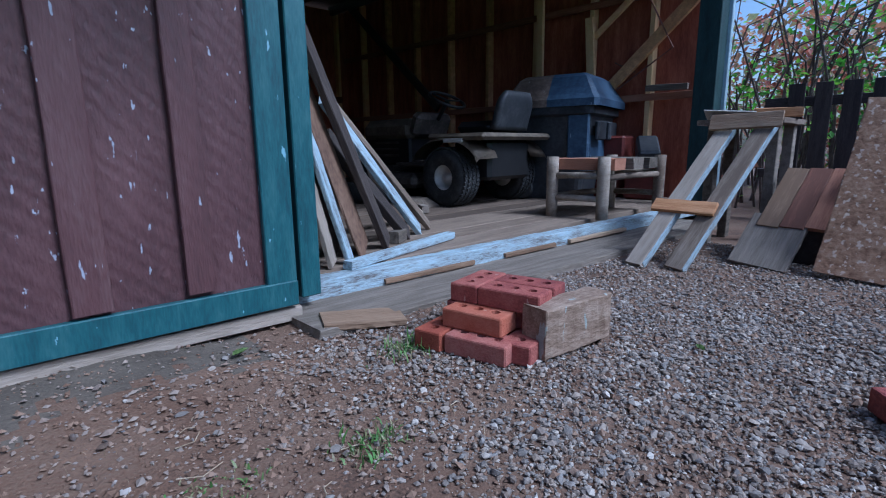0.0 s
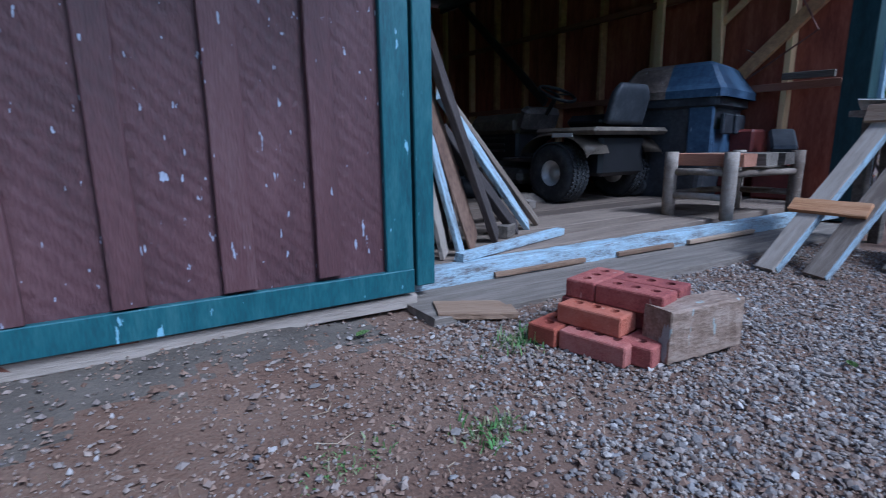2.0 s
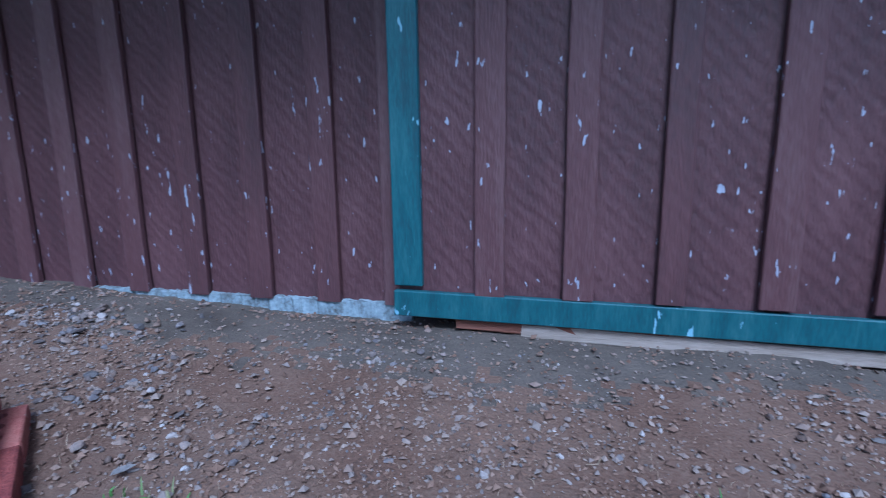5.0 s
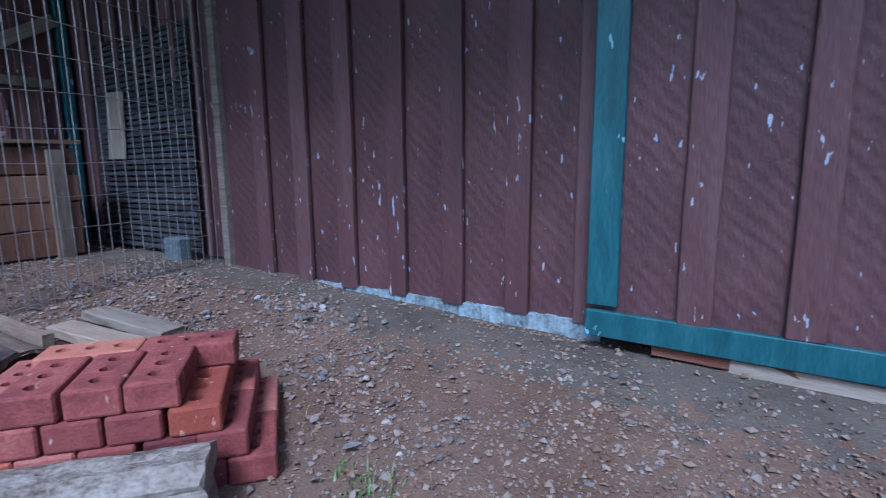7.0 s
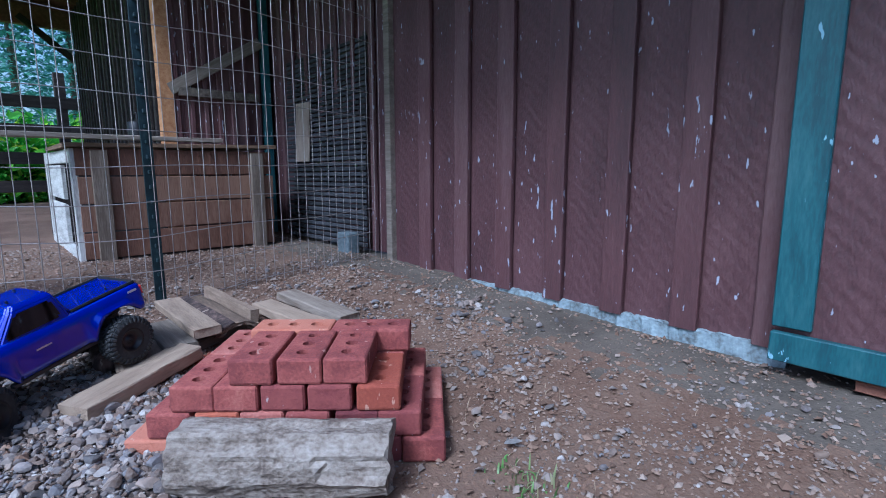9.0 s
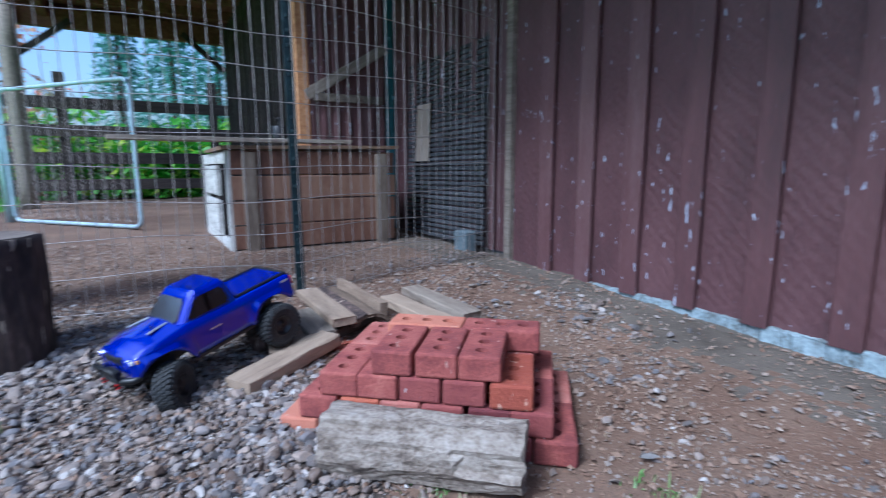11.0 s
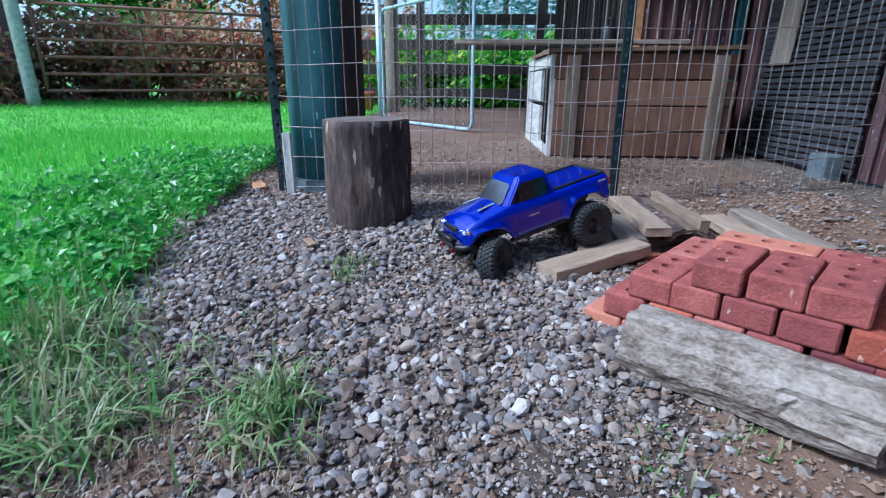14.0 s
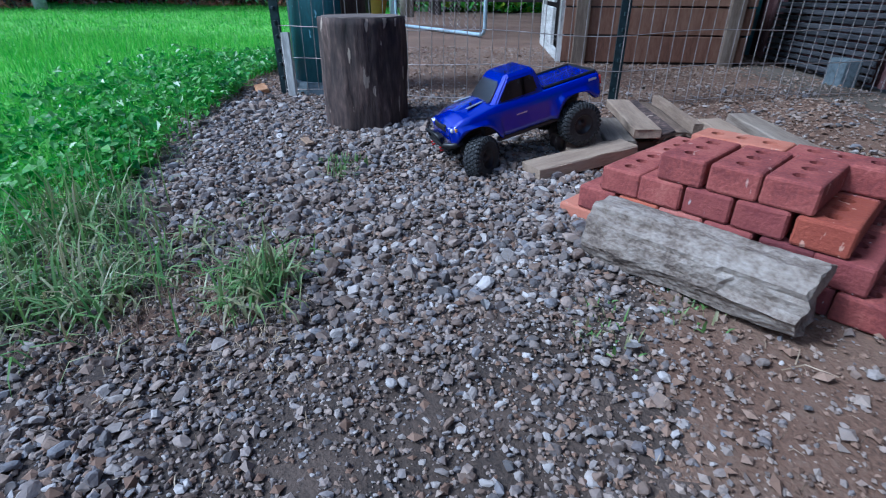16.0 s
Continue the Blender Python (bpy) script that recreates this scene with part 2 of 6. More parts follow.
WHITEWOOD = material("whitewashed_wood", [(0.30, 0.29, 0.27), (0.5, 0.49, 0.46), (0.64, 0.63, 0.6)], 5, 0.75, 0.35, (0.6, 4, 4), grain=40)
FOOTING = material("flaking_pale_blue_wash", [(0.10, 0.105, 0.10), (0.25, 0.31, 0.335), (0.36, 0.44, 0.475)], 14, 0.9, 0.9, grain=80)
TERRACOTTA = material("terracotta", [(0.45, 0.14, 0.07), (0.55, 0.19, 0.10)], 6, 0.8, 0.2)
TRUCKBLUE = material("glossy_blue_lacquer", [(0.0, 0.012, 0.36), (0.002, 0.02, 0.46)], 2, 0.24, 0.0, metal=0.35, coat=1.0, grain=300)
WINDOW = material("smoked_window", [(0.03, 0.032, 0.035), (0.04, 0.042, 0.045)], 3, 0.05, 0.0, metal=1.0, coat=1.0)
# bright sky reflection on the windscreen, put into a pale metal colour
WINDSCREEN = material("sky_reflection_window", [(0.55, 0.57, 0.60), (0.60, 0.62, 0.65)], 3, 0.25, 0.0, metal=1.0, coat=1.0)
RUBBER = material("dusty_rubber", [(0.012, 0.013, 0.015), (0.025, 0.026, 0.028), (0.06, 0.058, 0.055)], 14, 0.8, 0.3, grain=90)
BLACK = material("black_plastic", [(0.008, 0.008, 0.009), (0.016, 0.016, 0.018)], 10, 0.45, 0.1)
SILVER = material("silver_trim", [(0.42, 0.44, 0.48), (0.6, 0.62, 0.66)], 10, 0.3, 0.0, metal=0.6)
LAMP = material("clear_headlight", [(0.65, 0.7, 0.76), (0.85, 0.88, 0.9)], 10, 0.12, 0.0, coat=1.0)
AMBER = material("amber_lens", [(0.85, 0.40, 0.03), (0.9, 0.5, 0.06)], 10, 0.2, 0.0, coat=1.0)
REDLENS = material("red_plastic", [(0.5, 0.015, 0.02), (0.62, 0.03, 0.03)], 10, 0.3, 0.0)
MOWER = material("dark_mower_paint", [(0.034, 0.03, 0.028), (0.067, 0.057, 0.051), (0.152, 0.123, 0.104)], 7, 0.45, 0.15)
MOWERTAN = material("dusty_olive_paint", [(0.06, 0.048, 0.035), (0.115, 0.092, 0.068), (0.19, 0.152, 0.115)], 7, 0.55, 0.15)
RIM = material("grey_wheel_rim", [(0.48, 0.46, 0.44), (0.62, 0.60, 0.57)], 12, 0.5, 0.1, metal=0.3)
BINBLUE = material("dusty_blue_plastic", [(0.03, 0.055, 0.105), (0.05, 0.09, 0.155), (0.08, 0.135, 0.21)], 5, 0.5, 0.15, chips=(0.3, 0.36, 0.42), chip_scale=16, chip_cut=0.70)
BINBROWN = material("dusty_brown_plastic", [(0.112, 0.084, 0.066), (0.187, 0.141, 0.112), (0.299, 0.233, 0.187)], 5, 0.6, 0.15, chips=(0.4, 0.38, 0.34), chip_scale=16, chip_cut=0.70)
BINDARK = material("dark_grey_plastic", [(0.018, 0.021, 0.026), (0.038, 0.042, 0.05), (0.075, 0.078, 0.084)], 6, 0.55, 0.15)
CARDBOARD = material("brown_sheet", [(0.10, 0.055, 0.035), (0.17, 0.10, 0.065), (0.24, 0.15, 0.10)], 5, 0.85, 0.3)
LEAF = material("dry_fallen_leaf", [(0.3, 0.28, 0.27), (0.45, 0.44, 0.42)], 20, 0.7, 0.2)
GREENLEAF = material("fresh_fallen_leaf", [(0.12, 0.2, 0.05), (0.22, 0.3, 0.1)], 20, 0.6, 0.2)
STRAW = material("straw_stem", [(0.20, 0.14, 0.09), (0.34, 0.26, 0.17), (0.48, 0.39, 0.28)], 20, 0.8, 0.0)
BLOCK = material("mottled_block_wood", [(0.15, 0.095, 0.062), (0.27, 0.19, 0.135), (0.39, 0.30, 0.23)], 13, 0.85, 0.7, (0.7, 2, 2), grain=70, chips=(0.33, 0.36, 0.33), chip_scale=12, chip_cut=0.64)

# ---- mesh helpers ----


def finish(name, bm, mat, smooth=False):
    me = bpy.data.meshes.new(name)
    bm.normal_update()
    bm.to_mesh(me)
    bm.free()
    for m in (mat if isinstance(mat, (list, tuple)) else [mat]):
        me.materials.append(m)
    if smooth:
        me.polygons.foreach_set("use_smooth", [True] * len(me.polygons))
    return me


def part(name, bm, mat, parent, label="", m=None, smooth=False):
    me = bm if isinstance(bm, bpy.types.Mesh) else finish(name, bm, mat, smooth)
    ob = new(name, me)
    ob.parent = parent
    if m is not None:
        ob.matrix_basis = m
    if label:
        ob["label"] = label
    return ob


def empty(name, m, label, category, group="", kind=""):
    ob = new(name)
    ob.matrix_basis = m
    return tagged(ob, label, category, group, kind)


def thing(name, bm, mat, label, category, m=None, group="", kind="", smooth=False):
    ob = new(name, bm if isinstance(bm, bpy.types.Mesh) else finish(name, bm, mat, smooth))
    if m is not None:
        ob.matrix_basis = m
    return tagged(ob, label, category, group, kind)


def box(sx, sy, sz, at=(0, 0, 0), bevel=0.003, bm=None, warp=0.0, seed=0):
    """A box with rounded edges round at; warp jitters its corners."""
    bm = bm or bmesh.new()
    r = bmesh.ops.create_cube(bm, size=1)["verts"]
    rng = random.Random(seed)
    for v in r:
        v.co = Vector((v.co.x * sx, v.co.y * sy, v.co.z * sz))
        if warp:
            v.co += Vector([rng.uniform(-warp, warp) for _ in range(3)])
        v.co += Vector(at)
    if bevel:
        edges = list({e for v in r for e in v.link_edges})
        bmesh.ops.bevel(bm, geom=edges, offset=bevel, segments=1, affect="EDGES", clamp_overlap=True)
    return bm


def board_pose(p0, p1, side=(0, 0, 1)):
    """The pose of a board whose x runs from p0 to p1, its middle in between, z near side."""
    p0, p1 = Vector(p0), Vector(p1)
    x = (p1 - p0).normalized()
    y = Vector(side).cross(x).normalized()
    z = x.cross(y)
    m = Matrix((x, y, z)).transposed().to_4x4()
    m.translation = (p0 + p1) / 2
    return m


def worn_board(length, width, thick, seed=0, cuts=6, rough=0.004, bevel=0.003):
    """A board along x, cut across and jittered so that its edges run unevenly."""
    rng = random.Random(seed)
    bm = bmesh.new()
    rings = []
    for i in range(cuts + 1):
        x = -length / 2 + length * i / cuts + (rng.uniform(-1, 1) * rough * 2 if i in (0, cuts) else 0)
        ring = []
        b = bevel
        for sy, sz in ((-1, -1), (1, -1), (1, 1), (-1, 1)):
            a, c = sy * (width / 2), sz * (thick / 2)
            first, second = ((a - sy * b, c), (a, c - sz * b))
            if (sy, sz) in ((1, -1), (-1, 1)):
                pts = (first, second)
            else:
                pts = (second, first)
            for q in pts:
                ring.append(bm.verts.new((x + rng.uniform(-1, 1) * (rough if i in (0, cuts) else 0), q[0] + rng.uniform(-1, 1) * rough * 0.6, q[1] + rng.uniform(-1, 1) * rough * 0.35)))
        rings.append(ring)
    for a, c in zip(rings, rings[1:]):
        for i in range(8):
            bm.faces.new((a[i], a[(i + 1) % 8], c[(i + 1) % 8], c[i]))
    bm.faces.new(rings[0][::-1])
    bm.faces.new(rings[-1])
    bmesh.ops.recalc_face_normals(bm, faces=bm.faces)
    return bm


def cyl(r0, r1, h, seg=16, at=(0, 0, 0), bm=None, jitter=0.0, rings=1, seed=0, cap=True, bevel=0.0):
    """A tapered upright cylinder on at."""
    bm = bm or bmesh.new()
    rng = random.Random(seed)
    prof = [1 + rng.uniform(-jitter, jitter) for _ in range(seg)]
    levels = [(i / rings, 1.0) for i in range(rings + 1)]
    if bevel:
        levels = [(0, 1 - bevel)] + [(bevel * 0.6, 1)] + levels[1:-1] + [(1 - bevel * 0.6, 1)] + [(1, 1 - bevel)]
    rows = []
    for f, k in levels:
        r = (r0 + (r1 - r0) * f) * k
        rows.append([bm.verts.new((at[0] + r * prof[i] * math.cos(2 * math.pi * i / seg), at[1] + r * prof[i] * math.sin(2 * math.pi * i / seg), at[2] + h * f + (rng.uniform(-1, 1) * jitter * r * 0.2 if f in (0, 1) else 0))) for i in range(seg)])
    for a, b in zip(rows, rows[1:]):
        for i in range(seg):
            bm.faces.new((a[i], a[(i + 1) % seg], b[(i + 1) % seg], b[i]))
    if cap:
        bm.faces.new(rows[0][::-1])
        bm.faces.new(rows[-1])
    return bm


def tube(points, r, seg=8, bm=None, close=False):
    """A round bar through points."""
    bm = bm or bmesh.new()
    pts = [Vector(p) for p in points]
    rows = []
    k = len(pts)
    for i, p in enumerate(pts):
        a = pts[i - 1] if (i or close) else p
        b = pts[(i + 1) % k] if (i < k - 1 or close) else p
        d = (b - a).normalized()
        u = d.cross(Vector((0, 0, 1)) if abs(d.z) < 0.9 else Vector((1, 0, 0))).normalized()
        w = d.cross(u)
        rad = r[i] if isinstance(r, (list, tuple)) else r
        rows.append([bm.verts.new(p + rad * (math.cos(2 * math.pi * j / seg) * u + math.sin(2 * math.pi * j / seg) * w)) for j in range(seg)])
    pairs = list(zip(rows, rows[1:])) + ([(rows[-1], rows[0])] if close else [])
    for a, b in pairs:
        for j in range(seg):
            bm.faces.new((a[j], a[(j + 1) % seg], b[(j + 1) % seg], b[j]))
    if not close:
        bm.faces.new(rows[0][::-1])
        bm.faces.new(rows[-1])
    bmesh.ops.recalc_face_normals(bm, faces=bm.faces)
    return bm


def lathe(profile, seg=24, axis="y", bm=None, cap=True):
    """Turns (radius, along) pairs round an axis."""
    bm = bm or bmesh.new()
    rows = []
    for r, a in profile:
        row = []
        for i in range(seg):
            c, s = r * math.cos(2 * math.pi * i / seg), r * math.sin(2 * math.pi * i / seg)
            row.append(bm.verts.new((c, a, s) if axis == "y" else (c, s, a)))
        rows.append(row)
    for a, b in zip(rows, rows[1:]):
        for i in range(seg):
            bm.faces.new((a[i], a[(i + 1) % seg], b[(i + 1) % seg], b[i]))
    if cap and profile[0][0] > 1e-4:
        bm.faces.new(rows[0])
    if cap and profile[-1][0] > 1e-4:
        bm.faces.new(rows[-1][::-1])
    bmesh.ops.recalc_face_normals(bm, faces=bm.faces)
    return bm


def soup(name, verts, faces, mat, smooth=False):
    """A mesh of many alike pieces from numpy arrays."""
    me = bpy.data.meshes.new(name)
    verts = np.asarray(verts, np.float32)
    faces = np.asarray(faces, np.int32)
    n, k = faces.shape
    me.vertices.add(len(verts))
    me.vertices.foreach_set("co", verts.ravel())
    me.loops.add(n * k)
    me.loops.foreach_set("vertex_index", faces.ravel())
    me.polygons.add(n)
    me.polygons.foreach_set("loop_start", np.arange(0, n * k, k, dtype=np.int32))
    me.polygons.foreach_set("loop_total", np.full(n, k, np.int32))
    me.polygons.foreach_set("use_smooth", np.full(n, bool(smooth)))
    me.materials.append(mat)
    me.update(calc_edges=True)
    return me


# ---- ground ----
def smooth(a, b, x):
    t = np.clip((x - a) / (b - a), 0, 1)
    return t * t * (3 - 2 * t)


def lawn_edge(x):
    return np.interp(x, [-8, -3.1, -1.8, -1.4, -0.9, 0.5], [-1.5, -1.33, -1.2, -1.12, -1.25, -2.2])


def height(x, y):
    x, y = np.asarray(x, float), np.asarray(y, float)
    z = np.interp(x, [-9, -3.7, -2.7, -2.3, -1.86, -1.4, -0.9, 6], [0.17, 0.135, 0.12, 0.098, 0.055, 0.018, 0.0, -0.005])
    z = z + 0.045 * smooth(0.75, 1.5, y) * smooth(0.75, 0.2, x) * smooth(-3.2, -1.4, x)
    z = z + 0.022 * np.clip(-1.3 - y, 0, 6)
    z = z + 0.007 * np.sin(3.1 * x + 1.3) * np.cos(2.7 * y) + 0.004 * np.sin(9.1 * x + 2.2 * y) * np.sin(7.3 * y - x)
    z = z - 0.02 * smooth(1.5, 1.6, y) * smooth(-0.75, -0.9, x)
    hole = np.exp(-((x - 0.78) ** 2 + (y - 0.66) ** 2) / 0.012)
    rut = np.exp(-((x + 1.25) ** 2 / 0.03 + (y + 0.40) ** 2 / 0.004))
    return z - 0.025 * hole - 0.02 * rut


def axis(lo, hi, step, far):
    core = list(np.arange(lo, hi + 1e-6, step))
    out, s, v = [], step, hi
    while v < far:
        s *= 1.35
        v += s
        out.append(v)
    left, s, v = [], step, lo
    while v > -far:
        s *= 1.35
        v -= s
        left.append(v)
    return np.array(left[::-1] + core + out)


def grey_edge(x):
    """Where the grey strip of soil along the wall begins."""
    return 1.24 + 0.05 * np.sin(x * 2.1) + 0.03 * np.sin(x * 5.3 + 1)


def blotch(x, y, k=1.0):
    return 0.5 + 0.25 * np.sin(2.3 * k * x + 1.7 * np.sin(1.9 * k * y)) + 0.25 * np.sin(3.1 * k * y + 1.3 * np.sin(2.1 * k * x + 1))


def gravelly(x, y):
    """How densely pebbles lie: thick beyond the block and by the lawn, thin on the trodden soil by the wall."""
    right = smooth(0.35, 0.8, x + 0.25 * (0.5 - y)) * smooth(1.5, 1.1, y)
    left = smooth(0.30, -0.05, y) * smooth(-0.1, -0.5, x) * smooth(-2.9, -2.3, x)
    d = np.maximum(right, left)
    d = d * (0.55 + 0.45 * blotch(x, y, 1.6))
    d = d * (1 - 0.5 * smooth(-1.3, -0.8, x) * smooth(0.3, -0.1, x) * blotch(x, y, 4.0))
    d = d * (1 - 0.75 * np.exp(-((x + 1.2) ** 2 / 0.05 + (y + 0.72) ** 2 / 0.03)))
    band = 0.22 * blotch(x, y, 2.2) * blotch(x, y, 5.1) * smooth(1.5, 1.2, y)
    d = np.maximum(d, band)
    return d * (y > lawn_edge(x) - 0.05) * (y < 1.47)


gx, gy = axis(-3.6, 3.6, 0.035, 400), axis(-2.2, 1.75, 0.035, 400)
X, Y = np.meshgrid(gx, gy, indexing="ij")
rng = np.random.default_rng(3)
Z = height(X, Y) + rng.normal(0, 0.0022, X.shape)
nx, ny = X.shape
idx = np.arange(nx * ny).reshape(nx, ny)
quads = np.stack([idx[:-1, :-1], idx[1:, :-1], idx[1:, 1:], idx[:-1, 1:]], -1).reshape(-1, 4)
ground_mesh = soup("ground", np.stack([X, Y, Z], -1).reshape(-1, 3), quads, SOIL, True)
ground_mesh.materials.append(TURF)
ground_mesh.materials.append(GREYSOIL)
ground_mesh.materials.append(BEDSHADE)
cx, cy = X[:-1, :-1].ravel(), Y[:-1, :-1].ravel()
turf = (cy < lawn_edge(cx) - 0.08 + 0.06 * np.sin(cx * 6) + 0.04 * np.sin(cx * 17)) | (cx < -11)
bed = (gravelly(cx, cy) + rng.normal(0, 0.07, cx.shape) > 0.34) & (cx < -0.3 + rng.normal(0, 0.06, cx.shape))
grey_strip = (cy > grey_edge(cx) + rng.normal(0, 0.055, cx.shape)) & (cy < 2.2) & (np.abs(cx + 1.7) < 2.3)
ground_mesh.polygons.foreach_set("material_index", np.where(turf, 1, np.where(grey_strip, 2, np.where(bed, 3, 0))).astype(np.int32))
ground = tagged(new("ground", ground_mesh), "uneven brown soil yard with gravel and a green lawn beyond", "ground", kind="structure")

ICO_T = (1 + 5 ** 0.5) / 2
ICO_V = np.array([(-1, ICO_T, 0), (1, ICO_T, 0), (-1, -ICO_T, 0), (1, -ICO_T, 0), (0, -1, ICO_T), (0, 1, ICO_T), (0, -1, -ICO_T), (0, 1, -ICO_T), (ICO_T, 0, -1), (ICO_T, 0, 1), (-ICO_T, 0, -1), (-ICO_T, 0, 1)]) / 1.902
ICO_F = np.array([(0, 11, 5), (0, 5, 1), (0, 1, 7), (0, 7, 10), (0, 10, 11), (1, 5, 9), (5, 11, 4), (11, 10, 2), (10, 7, 6), (7, 1, 8), (3, 9, 4), (3, 4, 2), (3, 2, 6), (3, 6, 8), (3, 8, 9), (4, 9, 5), (2, 4, 11), (6, 2, 10), (8, 6, 7), (9, 8, 1)])


OCT_V = np.array([(1, 0, 0), (-1, 0, 0), (0, 1, 0), (0, -1, 0), (0, 0, 1), (0, 0, -1)], float)
OCT_F = np.array([(0, 2, 4), (2, 1, 4), (1, 3, 4), (3, 0, 4), (2, 0, 5), (1, 2, 5), (3, 1, 5), (0, 3, 5)])


def sphere_mesh():
    """An icosahedron split once and pushed out to a ball."""
    v, f, mid = [Vector(p).normalized() for p in ICO_V], [], {}

    def half(a, c):
        k = (min(a, c), max(a, c))
        if k not in mid:
            mid[k] = len(v)
            v.append(((v[a] + v[c]) / 2).normalized())
        return mid[k]
    for a, c, e in ICO_F.tolist():
        ac, ce, ea = half(a, c), half(c, e), half(e, a)
        f += [(a, ac, ea), (c, ce, ac), (e, ea, ce), (ac, ce, ea)]
    return np.array([tuple(p) for p in v]), np.array(f)


BALL_V, BALL_F = sphere_mesh()


def stones(name, pts, size, mat, label, sink=0.25, shaded=False, small=False, broken=False):
    """One mesh of many stones, each an uneven flattened lump at its place."""
    n = len(pts)
    r = np.random.default_rng(len(pts))
    shape_v, shape_f = (OCT_V, OCT_F) if small else ((BALL_V, BALL_F) if broken else (ICO_V, ICO_F))
    k = len(shape_v)
    v = shape_v[None] * (1 + r.uniform(-0.2, 0.2, (n, k, 1))) + r.uniform(-0.12, 0.12, (n, k, 3))
    if not small:
        if broken:
            v = np.repeat(shape_v[None], n, 0)
        for _ in range(7 if broken else 4):
            q = r.normal(0, 1, (n, 1, 3))
            q /= np.linalg.norm(q, axis=2, keepdims=True)
            over = np.maximum((v * q).sum(2, keepdims=True) - r.uniform(0.4, 0.8, (n, 1, 1)), 0)
            v = v - q * over
        v = v * 1.15 + r.normal(0, 0.015, v.shape)
    v = v * r.uniform(0.6, 1.3, (n, 1, 3)) * np.array([1, 1, 0.7])
    a, b = r.uniform(0, 6.283, n), r.normal(0, 0.35, n)
    ca, sa, cb, sb = np.cos(a)[:, None], np.sin(a)[:, None], np.cos(b)[:, None], np.sin(b)[:, None]
    x, y, z = v[..., 0], v[..., 1], v[..., 2]
    y, z = y * cb - z * sb, y * sb + z * cb
    x, y = x * ca - y * sa, x * sa + y * ca
    v = np.stack([x, y, z], -1) * size[:, None, None]
    v = v + np.column_stack([pts, height(pts[:, 0], pts[:, 1]) + size * (0.6 - sink + r.uniform(-0.15, 0.45, n))])[:, None, :]
    # the undersides lie in the soil
    shape_f = shape_f[shape_v[shape_f].mean(1)[:, 2] > (-0.2 if small else -0.45)]
    f = shape_f[None] + k * np.arange(n)[:, None, None]
    return tagged(new(name, soup(name, v.reshape(-1, 3), f.reshape(-1, 3), mat, shaded)), label, "gravel", kind="stuff")


def scatter(n, x0, x1, y0, y1, keep, seed):
    r = np.random.default_rng(seed)
    p = np.column_stack([r.uniform(x0, x1, n), r.uniform(y0, y1, n)])
    return p[r.uniform(0, 1, n) < keep(p[:, 0], p[:, 1])]


pts = scatter(300000, -3.0, 0.2, -1.5, 1.5, lambda x, y: gravelly(x, y) * np.where(x < -2.4, 0.5, 0.75), 11)
r = np.random.default_rng(5)
size = r.gamma(2.7, 0.00195, len(pts)).clip(0.0026, 0.0165)
size = size * (1 - 0.35 * smooth(-1.5, -0.9, pts[:, 0]) * smooth(0.4, 0.0, pts[:, 0])) * (0.8 + 0.4 * blotch(pts[:, 0], pts[:, 1], 3.1))
near = (size > 0.0098) & (np.abs(pts[:, 0] + 1.2) < 1.0)
stones("gravel", pts[~near], size[~near], PEBBLE, "loose grey and brown pebbles lying thick on soil")
stones("coarse_gravel", pts[near], size[near], PEBBLE, "larger broken grey and brown pebbles among the gravel", broken=True)

pts = scatter(230000, 0.2, 3.2, -1.3, 1.5, lambda x, y: gravelly(x, y) * np.where(x > 2.0, 0.55, 1.0) * (0.45 + 0.55 * blotch(x, y, 5.3)), 13)
r = np.random.default_rng(15)
size = r.gamma(3.2, 0.00115, len(pts)).clip(0.0018, 0.0105)
tiny = size < 0.0034
stones("chippings", pts[~tiny], size[~tiny], CHIPPING, "fine pale grey and tan chippings trodden into soil", 0.15)
stones("grit", pts[tiny], size[tiny], CHIPPING, "fine grit among the chippings", 0.1, small=True)


def crumbly(x, y):
    return 0.75 * (0.3 + 0.7 * blotch(x, y, 2.7)) * (y > lawn_edge(x)) * (y < 1.6) * np.where(y > 1.45, x < 0.7, True) * np.where((y > grey_edge(x)) & (x < 0.6), 0.5, 1.0)


pts = scatter(260000, -4.5, 3.2, -1.4, 1.6, crumbly, 12)
r = np.random.default_rng(6)
stones("soil_crumbs", pts, r.gamma(3.0, 0.00135, len(pts)).clip(0.0014, 0.012), DIRT, "small crumbs of brown soil and grit", 0.2, small=True)


